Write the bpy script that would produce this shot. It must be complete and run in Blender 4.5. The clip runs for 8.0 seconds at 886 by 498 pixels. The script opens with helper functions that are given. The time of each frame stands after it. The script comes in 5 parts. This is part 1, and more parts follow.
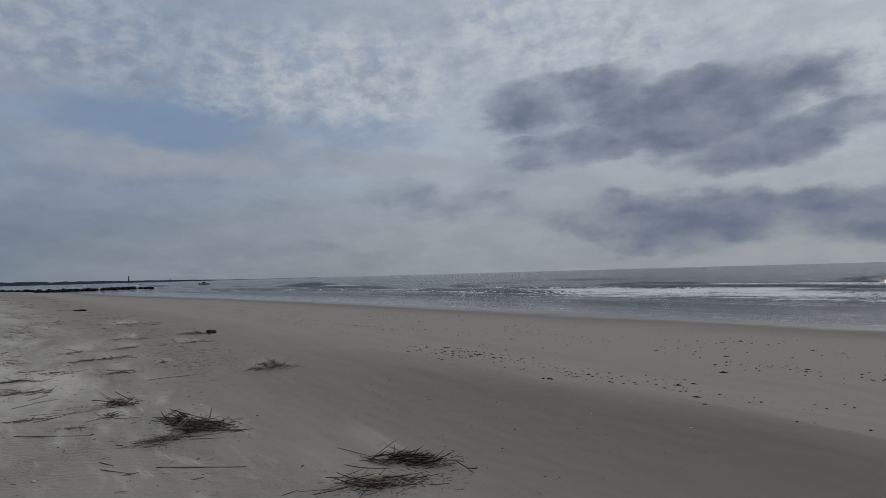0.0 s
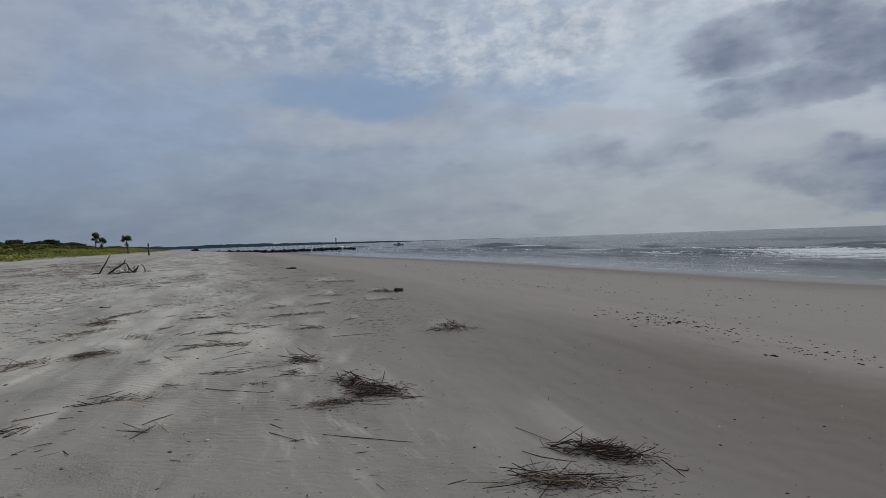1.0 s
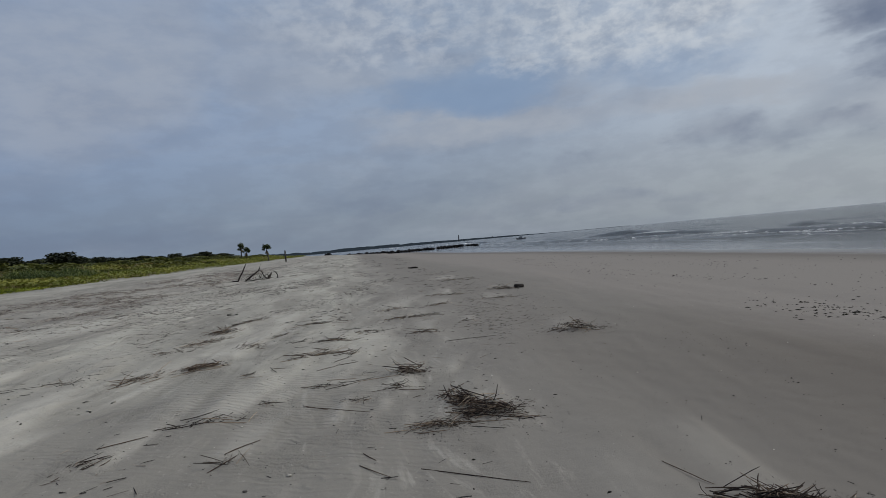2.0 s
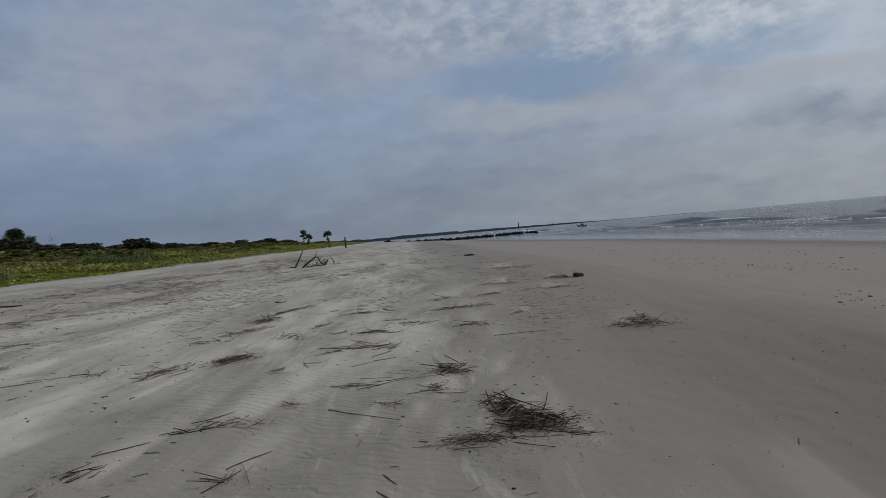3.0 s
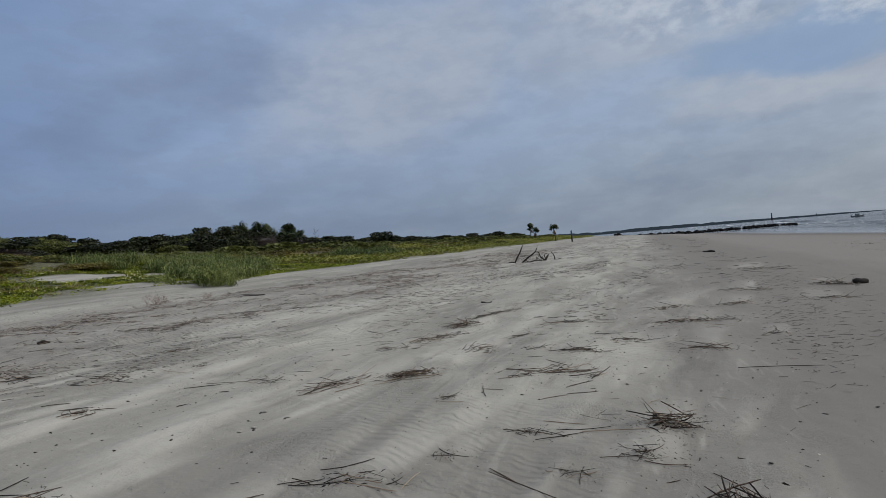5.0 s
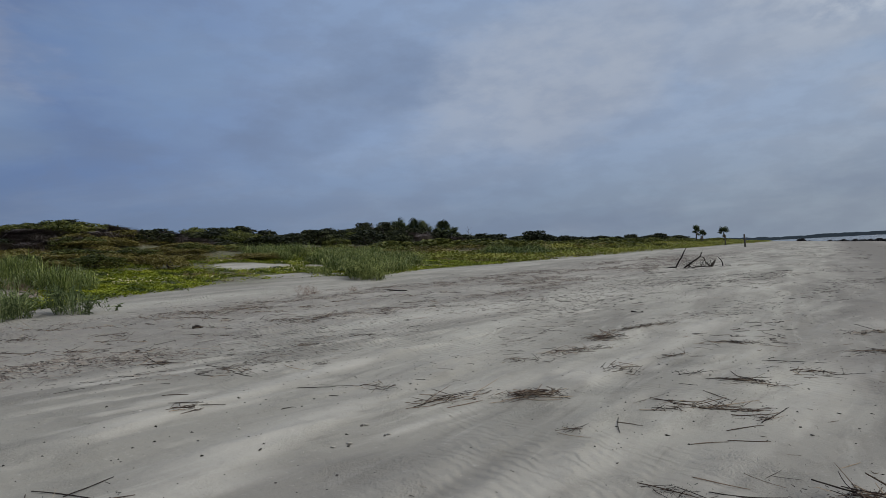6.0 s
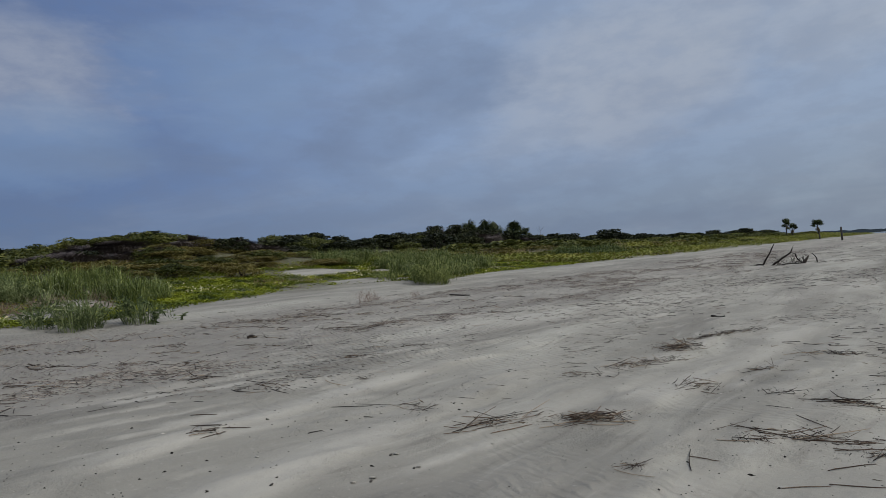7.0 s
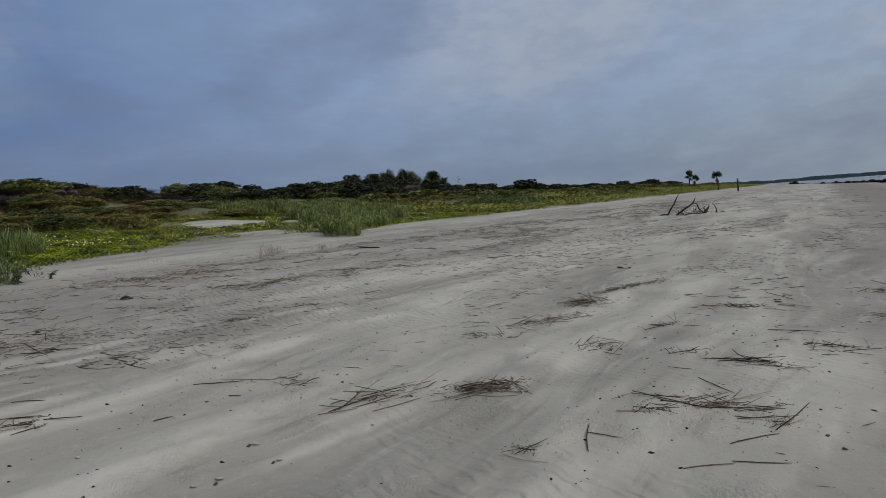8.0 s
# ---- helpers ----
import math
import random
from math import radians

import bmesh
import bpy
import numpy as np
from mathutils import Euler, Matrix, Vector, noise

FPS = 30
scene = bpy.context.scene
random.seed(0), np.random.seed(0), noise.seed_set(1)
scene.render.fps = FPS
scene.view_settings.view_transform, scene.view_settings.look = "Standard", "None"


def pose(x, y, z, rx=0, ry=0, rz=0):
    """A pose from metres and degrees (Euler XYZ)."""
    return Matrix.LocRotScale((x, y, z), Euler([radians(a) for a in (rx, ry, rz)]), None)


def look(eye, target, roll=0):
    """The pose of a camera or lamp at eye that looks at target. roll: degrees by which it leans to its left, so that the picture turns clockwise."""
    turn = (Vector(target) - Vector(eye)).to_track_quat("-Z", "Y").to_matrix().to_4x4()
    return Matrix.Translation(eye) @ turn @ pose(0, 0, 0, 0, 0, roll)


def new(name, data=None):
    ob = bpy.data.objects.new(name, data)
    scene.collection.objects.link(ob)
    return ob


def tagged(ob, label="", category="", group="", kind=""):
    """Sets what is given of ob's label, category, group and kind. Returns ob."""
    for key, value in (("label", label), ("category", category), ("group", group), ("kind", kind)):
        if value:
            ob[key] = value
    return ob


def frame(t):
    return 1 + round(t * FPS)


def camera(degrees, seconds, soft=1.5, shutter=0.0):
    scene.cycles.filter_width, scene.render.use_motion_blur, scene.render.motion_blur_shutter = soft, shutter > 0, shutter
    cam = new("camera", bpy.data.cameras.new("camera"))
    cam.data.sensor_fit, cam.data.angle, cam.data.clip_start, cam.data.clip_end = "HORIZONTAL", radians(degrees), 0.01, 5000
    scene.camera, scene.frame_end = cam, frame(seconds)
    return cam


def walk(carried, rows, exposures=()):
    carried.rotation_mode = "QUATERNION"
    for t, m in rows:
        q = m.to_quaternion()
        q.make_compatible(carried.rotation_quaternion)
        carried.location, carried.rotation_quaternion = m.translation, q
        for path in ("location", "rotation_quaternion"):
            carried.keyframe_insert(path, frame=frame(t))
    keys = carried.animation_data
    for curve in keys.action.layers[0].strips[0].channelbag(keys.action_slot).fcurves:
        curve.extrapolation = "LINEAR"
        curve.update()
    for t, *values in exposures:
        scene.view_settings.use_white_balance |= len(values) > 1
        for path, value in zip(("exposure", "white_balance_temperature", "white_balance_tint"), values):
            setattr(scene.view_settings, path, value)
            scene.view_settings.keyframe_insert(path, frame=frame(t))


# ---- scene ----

# World: x runs from the dunes (negative) to the sea (positive), y along the beach, z up.
cam = camera(72.8, 8.0, soft=0.6)
ROWS = [
    (0, 0.000, 0.000, 1.500, -37.75, 2.35, 1.57),
    (0.5, 0.277, 0.407, 1.453, -29.75, 0.23, 1.42),
    (1, 0.512, 0.793, 1.443, -20.26, -0.87, 1.94),
    (1.5, 0.708, 1.162, 1.448, -16.98, -1.02, 3.34),
    (1.7, 0.786, 1.333, 1.438, -12.48, -0.42, 3.43),
    (2.8, 1.129, 2.321, 1.380, -4.82, -1.36, 6.83),
    (3, 1.154, 2.364, 1.380, -2.96, -1.36, 5.11),
    (3.5, 1.234, 2.781, 1.395, 12.30, -2.48, 2.25),
    (4, 1.266, 3.114, 1.420, 12.36, -1.56, 2.67),
    (4.2, 1.304, 3.293, 1.456, 10.80, -1.27, 3.62),
    (5.3, 1.372, 4.038, 1.408, 21.41, -0.10, 5.01),
    (5.5, 1.365, 4.215, 1.405, 22.48, -1.16, 4.73),
    (6, 1.312, 4.613, 1.431, 33.21, 0.76, 3.03),
    (6.5, 1.234, 4.932, 1.440, 42.01, 1.60, 5.71),
    (7, 1.220, 5.251, 1.455, 40.16, 1.38, 4.24),
    (7.5, 1.179, 5.547, 1.452, 39.74, 0.79, 3.88),
    (8, 1.045, 5.958, 1.463, 32.54, -3.97, 4.29),
]
walk(cam, [(t, pose(x, y, z, 90 + pitch, roll, yaw)) for t, x, y, z, yaw, pitch, roll in ROWS],
     exposures=[(0, -0.2), (0.5, -0.06), (1, 0.06), (1.5, 0.04), (3, -0.08), (3.5, 0.12), (4, 0.21), (5.5, 0.16), (6.5, 0.12), (8, 0.08)])

# ------------------------------------------------------------------ light
SUN_AZ, SUN_EL = -82.0, 48.0          # degrees left of +y (negative: over the sea), and up
sun_data = bpy.data.lights.new("sun", "SUN")
sun_data.energy, sun_data.angle, sun_data.color = 1.35, radians(10), (1.0, 0.97, 0.93)
sun = new("sun", sun_data)
az, el = radians(SUN_AZ), radians(SUN_EL)
sun.matrix_world = look(100 * Vector((-math.sin(az) * math.cos(el), math.cos(az) * math.cos(el), math.sin(el))), (0, 0, 0))


class Nodes:
    """A small writer of shader nodes: every method returns an output socket."""

    def __init__(self, tree):
        self.tree = tree
        tree.nodes.clear()

    def put(self, kind, out=0, **values):
        node = self.tree.nodes.new(kind)
        if "p_operation" in values:
            node.operation = values.pop("p_operation")
        if values.pop("p_use_clamp", False):
            node.use_clamp = True
        if "p_interpolation_type" in values:
            node.interpolation_type = values.pop("p_interpolation_type")
        if "p_wave" in values:
            node.wave_type, node.bands_direction, node.wave_profile = "BANDS", values.pop("p_wave"), "SIN"
        if "p_sun" in values:
            node.sky_type, node.sun_disc = "NISHITA", False
            node.sun_elevation, node.sun_rotation, node.dust_density = values.pop("p_sun")
        for key, value in values.items():
            slot = node.inputs[int(key[1:])] if key[0] == "i" and key[1:].isdigit() else node.inputs[key.replace("_", " ")]
            if isinstance(value, bpy.types.NodeSocket):
                self.tree.links.new(value, slot)
            else:
                slot.default_value = value
        return node.outputs[out] if len(node.outputs) else None

    def math(self, op, a, b=0.0, c=0.0, clamp=False):
        return self.put("ShaderNodeMath", p_operation=op, p_use_clamp=clamp, i0=a, i1=b, i2=c)

    def ramp(self, value, stops, smooth=False):
        node = self.tree.nodes.new("ShaderNodeValToRGB")
        node.color_ramp.interpolation = "EASE" if smooth else "LINEAR"
        for n, (at, colour) in enumerate(stops):
            e = node.color_ramp.elements[n] if n < 2 else node.color_ramp.elements.new(at)
            e.position = at
            e.color = (*colour, 1) if isinstance(colour, tuple) else (colour, colour, colour, 1)
        self.tree.links.new(value, node.inputs[0])
        return node.outputs[0]

    def span(self, value, a, b, c=0.0, d=1.0, smooth=True):
        return self.put("ShaderNodeMapRange", p_interpolation_type="SMOOTHSTEP" if smooth else "LINEAR", i0=value, i1=a, i2=b, i3=c, i4=d)

    def noise(self, vector, scale, detail=4.0, rough=0.55, out=0, warp=0.0):
        return self.put("ShaderNodeTexNoise", out=out, Vector=vector, Scale=scale, Detail=detail, Roughness=rough, Distortion=warp)

    def mapped(self, vector, scale=(1, 1, 1), turn=0.0, shift=(0, 0, 0)):
        return self.put("ShaderNodeMapping", Vector=vector, Scale=scale, Rotation=(0, 0, radians(turn)), Location=shift)

    def mix(self, fac, a, b, blend="MIX"):
        node = self.tree.nodes.new("ShaderNodeMix")
        node.data_type, node.blend_type = "RGBA", blend
        for n, value in ((0, fac), (6, a), (7, b)):
            if isinstance(value, bpy.types.NodeSocket):
                self.tree.links.new(value, node.inputs[n])
            else:
                node.inputs[n].default_value = (*value, 1) if isinstance(value, tuple) else value
        return node.outputs[2]


def sky_world():
    """Broken grey cloud over a pale blue sky: clear sky, thin veil, dark and bright clouds by bearing and height."""
    world = bpy.data.worlds.new("sky")
    scene.world = world
    world.use_nodes = True
    n = Nodes(world.node_tree)
    ray = n.put("ShaderNodeTexCoord", out=0)
    split = n.tree.nodes.new("ShaderNodeSeparateXYZ")
    n.tree.links.new(ray, split.inputs[0])
    x, y, z = split.outputs
    deg = 180 / math.pi
    az0 = n.math("MULTIPLY", n.math("ARCTAN2", n.math("MULTIPLY", x, -1.0), y), deg)
    el0 = n.math("MULTIPLY", n.math("ARCSINE", z), deg)
    up = n.math("ADD", n.math("MAXIMUM", z, 0.0), 0.16)
    plane = n.put("ShaderNodeCombineXYZ", X=n.math("DIVIDE", x, up), Y=n.math("DIVIDE", y, up), Z=0.0)
    face = n.put("ShaderNodeCombineXYZ", X=n.math("MULTIPLY", az0, 0.05), Y=n.math("MULTIPLY", el0, 0.11), Z=0.0)
    # ragged outlines
    w1 = n.noise(face, 1.6, 5, 0.6, out=1)
    w2 = n.noise(face, 5.5, 4, 0.6, out=1)
    ws = n.tree.nodes.new("ShaderNodeSeparateColor")
    n.tree.links.new(w1, ws.inputs[0])
    wf = n.tree.nodes.new("ShaderNodeSeparateColor")
    n.tree.links.new(w2, wf.inputs[0])
    az = n.math("ADD", az0, n.math("ADD", n.math("MULTIPLY_ADD", ws.outputs[0], 18.0, -9.0), n.math("MULTIPLY_ADD", wf.outputs[0], 2.0, -1.0)))
    el = n.math("ADD", el0, n.math("ADD", n.math("MULTIPLY_ADD", ws.outputs[1], 6.0, -3.0), n.math("MULTIPLY_ADD", wf.outputs[1], 1.3, -0.65)))

    def blobs(rows):
        total = None
        for a, e, ra, re, tilt, amount in rows:
            da, de = n.math("SUBTRACT", az, a), n.math("SUBTRACT", el, e)
            de = n.math("MULTIPLY_ADD", da, tilt, de)
            q = n.math("ADD", n.math("POWER", n.math("DIVIDE", da, ra), 2.0), n.math("POWER", n.math("DIVIDE", de, re), 2.0))
            v = n.span(q, 1.7, 0.0, 0.0, amount)
            total = v if total is None else n.math("MAXIMUM", total, v)
        return total

    # bearing, height, half width, half height, tilt, strength
    dark = blobs(DARK_CLOUDS)
    bright = blobs(BRIGHT_CLOUDS)
    clear = blobs(CLEAR_SKY)
    pale = blobs(PALE_VEIL)
    fine = n.noise(face, 13.0, 4, 0.55, warp=0.3)
    cells = n.noise(n.mapped(face, (1.5, 1.0, 1.0), 12), 5.6, 6, 0.6, warp=0.15)
    soft = n.noise(face, 1.1, 4, 0.5)
    wisps = n.noise(n.mapped(face, (0.8, 1.6, 1.0), 10), 1.5, 6, 0.58, warp=0.6)
    mottle = n.noise(face, 4.5, 6, 0.6)

    nishita = n.put("ShaderNodeTexSky", p_sun=(radians(SUN_EL), radians(-SUN_AZ), 2.0))
    clear_sky = n.put("ShaderNodeVectorMath", p_operation="SCALE", i0=nishita, Scale=0.06)
    # veil of thin cloud: paler over the sea, bluer over the land
    side = n.span(az0, -65.0, 80.0, smooth=False)
    low = n.ramp(side, [(0.0, (0.365, 0.405, 0.435)), (0.2, (0.33, 0.372, 0.41)), (0.33, (0.258, 0.30, 0.352)), (0.50, (0.220, 0.274, 0.350)), (0.75, (0.155, 0.212, 0.322)), (1.0, (0.11, 0.165, 0.285))])
    high = n.ramp(side, [(0.0, (0.50, 0.56, 0.63)), (0.2, (0.44, 0.505, 0.595)), (0.36, (0.305, 0.375, 0.485)), (0.50, (0.272, 0.352, 0.49)), (0.75, (0.222, 0.308, 0.475)), (0.88, (0.125, 0.194, 0.365)), (1.0, (0.09, 0.15, 0.31))])
    veil = n.mix(n.span(el0, 1.0, 12.5), low, high)
    veil = n.mix(n.math("MULTIPLY", n.span(wisps, 0.42, 0.72, 0.0, 0.38), n.span(side, 0.35, 0.8, 1.0, 0.45)), veil, n.mix(side, (0.40, 0.43, 0.475), (0.265, 0.325, 0.43)))
    veil = n.mix(n.math("MULTIPLY", n.span(soft, 0.52, 0.3, 0.0, 0.32), n.span(side, 0.35, 0.8, 1.0, 0.6)), veil, n.mix(side, (0.20, 0.232, 0.30), (0.125, 0.168, 0.28)))
    veil = n.mix(n.span(mottle, 0.62, 0.40, 0.0, 0.14), veil, (0.14, 0.16, 0.22))
    col = n.mix(0.06, veil, clear_sky)
    col = n.mix(n.math("MULTIPLY", pale, n.span(mottle, 0.3, 0.65, 0.55, 1.0)), col, (0.37, 0.395, 0.44))
    col = n.mix(n.math("MULTIPLY", clear, 0.85), col, (0.20, 0.292, 0.445))
    puff = n.math("MULTIPLY", bright, n.span(n.math("MULTIPLY_ADD", fine, 0.28, n.math("MULTIPLY", cells, 0.72)), 0.40, 0.64))
    col = n.mix(n.math("MULTIPLY", puff, 0.64), col, (0.62, 0.655, 0.69))
    gap = n.math("MULTIPLY", bright, n.span(cells, 0.44, 0.28, 0.0, 0.25))
    col = n.mix(gap, col, (0.20, 0.265, 0.39))
    billow = n.noise(n.mapped(face, (1.7, 1.0, 1.0), 4), 2.7, 6, 0.48, warp=0.1)
    gloom = n.math("MULTIPLY", n.span(n.math("MULTIPLY_ADD", n.math("SUBTRACT", billow, 0.5), 1.5, dark), -0.05, 1.0), n.span(dark, 0.0, 0.5))
    thick = n.span(n.noise(n.mapped(face, (1.2, 1.3, 1.0), 6), 3.2, 5, 0.55), 0.32, 0.68)
    col = n.mix(n.math("MULTIPLY", blobs(SOFT_GLOOM), n.span(billow, 0.25, 0.7, 0.6, 1.0)), col, (0.135, 0.178, 0.272))
    col = n.mix(n.math("MULTIPLY", gloom, 0.9), col, n.mix(thick, (0.132, 0.166, 0.245), (0.22, 0.253, 0.328)))
    # overhead and around, the same thin cloud goes on, brighter towards the hidden sun
    glow = n.put("ShaderNodeVectorMath", out=1, p_operation="DOT_PRODUCT", i0=ray, i1=tuple(sun.matrix_world.to_3x3() @ Vector((0, 0, 1))))
    col = n.mix(n.span(glow, 0.86, 1.0, 0.0, 0.85), col, (1.5, 1.48, 1.42))
    col = n.mix(n.span(el0, 24.0, 42.0, 0.0, 0.6), col, (0.50, 0.54, 0.60))
    back = n.put("ShaderNodeBackground", Color=col, Strength=1.0)
    n.put("ShaderNodeOutputWorld", Surface=back)


DARK_CLOUDS = [
    (-50, 15.8, 8.5, 3.2, 0.06, 0.72), (-61, 14.0, 12, 3.8, 0.10, 0.95), (-66, 10.6, 9.5, 2.4, 0.10, 0.85), (-51, 11.2, 7.5, 2.2, 0.0, 0.75),
    (-60, 4.4, 13, 2.8, 0.0, 0.85), (-74, 4.2, 10, 2.6, 0.0, 0.8), (-38, 7.2, 9, 1.9, 0.0, 0.42), (-13, 8.4, 6, 1.2, 0.0, 0.3),
    (-21, 6.2, 4.0, 1.0, 0.0, 0.3), (-27, 11.4, 2.4, 1.6, 0.0, 0.3), (-20, 2.6, 16, 1.0, 0.0, 0.3),
]
SOFT_GLOOM = [
    (38, 16.5, 9, 4.0, 0.12, 0.5), (47, 11.5, 7, 2.6, 0.1, 0.4), (66, 11.0, 9, 2.0, 0.0, 0.4), (24, 2.5, 14, 1.2, 0.0, 0.3), (-4, 4.5, 9, 1.0, 0.0, 0.25),
]
BRIGHT_CLOUDS = [
    (-8, 20.5, 14, 4.0, 0.0, 0.5), (-28, 18.6, 15, 4.6, 0.0, 0.9), (-50, 21.5, 12, 4.4, -0.1, 1.0), (-73, 15.6, 8, 3.4, 0.0, 1.0),
    (-62, 20.5, 9, 2.2, 0, 0.6), (-18, 16.2, 5, 1.8, 0.0, 0.7),
]
PALE_VEIL = [
    (-33, 10.6, 9, 1.5, 0.0, 0.7), (-14, 10.4, 11, 1.8, 0.0, 0.6), (74, 17.5, 8, 4.0, 0.0, 0.55), (21, 16.5, 13, 6.5, 0.25, 0.55), (2, 17.5, 10, 4.0, 0.0, 0.4), (-55, 8.0, 14, 2.0, 0, 0.4),
]
CLEAR_SKY = [
    (-13, 13.8, 9, 2.2, 0.0, 0.9), (58, 17.0, 8, 5.0, 0.0, 0.45), (75, 12.0, 10, 3.5, 0.0, 0.55), (-30, 14.0, 7, 1.5, 0.0, 0.5), (-17, 14.0, 4, 2.0, 0, 0.6),
]
sky_world()

# ------------------------------------------------------------------ materials
def material(name):
    mat = bpy.data.materials.new(name)
    mat.use_nodes = True
    return mat, Nodes(mat.node_tree)


def finish(n, colour, rough, bump=None, height=0.01, strength=0.5, spec=0.3, metal=0.0, thin=None):
    values = dict(Base_Color=colour if isinstance(colour, bpy.types.NodeSocket) else (*colour, 1), Roughness=rough, Metallic=metal, Specular_IOR_Level=spec)
    if bump is not None:
        values["Normal"] = n.put("ShaderNodeBump", Strength=strength, Distance=height, Height=bump)
    skin = n.put("ShaderNodeBsdfPrincipled", **values)
    if thin:
        leaf = n.put("ShaderNodeBsdfTranslucent", Color=colour)
        skin = n.put("ShaderNodeMixShader", i0=thin, i1=skin, i2=leaf)
    n.put("ShaderNodeOutputMaterial", Surface=skin)


def place(n):
    return n.put("ShaderNodeTexCoord", out="Object")


HOLLOWS = [  # open sand among the plants: x, y, reach across, reach along
    (-22.8, 24.4, 1.15, 2.3), (-21.7, 27.6, 0.7, 0.9), (-18.2, 22.8, 1.1, 1.5), (-18.6, 12.1, 1.5, 0.8), (-16.4, 10.4, 1.7, 0.9), (-17.2, 24.6, 0.8, 0.9),
]


TAILS = [  # pale drifts blown up behind the litter: x, y at one end, x, y at the other, half width, strength
    (-2.05, 6.4, -2.68, 11.2, 0.27, 0.85), (-3.24, 6.4, -3.66, 10.6, 0.17, 0.85), (-1.10, 10.2, -0.40, 16.6, 0.34, 0.7), (0.55, 9.6, 1.35, 12.8, 0.5, 0.6),
    (1.68, 8.4, 2.25, 9.8, 0.20, 0.5), (-5.35, 12.2, -4.50, 17.4, 0.65, 0.6), (-4.3, 17.0, -2.9, 23.0, 0.7, 0.6), (-0.95, 6.9, -0.85, 8.6, 0.22, 0.4), (-7.0, 13.0, -6.1, 17.0, 0.35, 0.5),
    (1.2, 14.0, 2.6, 19.0, 0.4, 0.4), (-1.5, 19.5, 0.5, 27.0, 0.6, 0.45), (-5.4, 6.8, -5.3, 9.0, 0.18, 0.4),
]


def sand_material():
    """Dry blown sand in pale streaks over darker, coarser sand; damp and smooth towards the water; litter under the plants."""
    mat, n = material("beach_sand")
    at = place(n)
    split = n.tree.nodes.new("ShaderNodeSeparateXYZ")
    n.tree.links.new(at, split.inputs[0])
    x, y, z = split.outputs
    wide = n.noise(at, 0.22, 4, 0.55)
    bend = n.put("ShaderNodeCombineXYZ", X=n.math("MULTIPLY_ADD", n.noise(n.mapped(at, (1.0, 0.5, 1.0)), 0.33, 3, 0.5), 2.4, x), Y=y, Z=0.0)
    streak = n.noise(n.mapped(at, (1.0, 0.16, 1.0)), 0.55, 5, 0.55, warp=0.3)
    tail = n.noise(n.mapped(bend, (1.0, 0.17, 1.0), 0, (3.3, 0.4, 0)), 1.25, 4, 0.5, warp=0.25)
    thin = n.noise(n.mapped(bend, (1.0, 0.15, 1.0), 11), 2.6, 5, 0.6, warp=0.2)
    mott = n.noise(at, 7.0, 5, 0.6)
    grain = n.noise(at, 260.0, 2, 0.6)
    speck = n.noise(at, 46.0, 3, 0.65)
    dry = n.math("ADD", n.span(streak, 0.38, 0.66, 0.0, 0.48), n.math("ADD", n.span(tail, 0.46, 0.63, 0.0, 0.46), n.span(thin, 0.50, 0.72, 0.0, 0.22)), clamp=True)
    wob = n.math("MULTIPLY_ADD", wide, 3.6, -1.8)
    xs = n.math("ADD", x, wob)
    dry = n.math("MULTIPLY", dry, n.math("MULTIPLY", n.span(n.math("SUBTRACT", xs, n.span(y, 8.5, 12.0, 0.0, 1.3)), 1.9, -0.8), n.math("MULTIPLY", n.span(xs, -9.0, -5.0, 0.7, 0.95), n.span(y, 7.0, 10.0, 0.25, 1.2))))
    dry = n.math("MULTIPLY", dry, n.math("SUBTRACT", 1.0, n.math("MULTIPLY", n.span(x, -0.9, -2.0, 0.0, 0.6), n.span(y, 12.5, 10.5))))
    brown = n.math("MULTIPLY", n.span(xs, 2.0, 4.2), n.math("MULTIPLY", n.span(n.math("MULTIPLY_ADD", y, -0.17, n.math("ADD", x, n.math("MULTIPLY", wob, 0.3))), 7.24, 7.06), n.math("MULTIPLY", n.span(n.math("MULTIPLY_ADD", y, -0.17, x), 2.6, 6.6, 0.45, 1.0), n.span(y, 17.0, 6.0, 0.35, 1.0))))
    col = n.mix(n.span(streak, 0.3, 0.7), (0.243, 0.229, 0.199), (0.315, 0.299, 0.258))
    col = n.mix(n.span(xs, -0.6, 2.4, 0.0, 0.85), col, (0.215, 0.199, 0.177))
    col = n.mix(brown, col, (0.138, 0.119, 0.100))
    col = n.mix(n.math("MULTIPLY", n.span(xs, 6.0, 9.0), 0.9), col, (0.252, 0.228, 0.203))
    col = n.mix(dry, col, (0.435, 0.414, 0.357))
    # short tails of pale sand and dark scoured lines, drawn out along the wind
    lines = n.noise(n.mapped(bend, (1.0, 0.13, 1.0), -3), 7.0, 5, 0.6, warp=0.15)
    where = n.span(n.noise(n.mapped(at, (1.0, 0.5, 1.0)), 0.8, 3, 0.55), 0.40, 0.60, 0.2, 1.0)
    open_sand = n.math("MULTIPLY", n.span(xs, 3.4, 1.2), where)
    col = n.mix(n.math("MULTIPLY", open_sand, n.span(lines, 0.54, 0.68, 0.0, 0.55)), col, (0.464, 0.44, 0.384))
    col = n.mix(n.math("MULTIPLY", open_sand, n.span(lines, 0.46, 0.32, 0.0, 0.5)), col, (0.195, 0.18, 0.158))
    hard = n.math("MULTIPLY_ADD", y, 0.13, n.math("ADD", x, n.math("MULTIPLY_ADD", thin, 0.5, 0.97)))
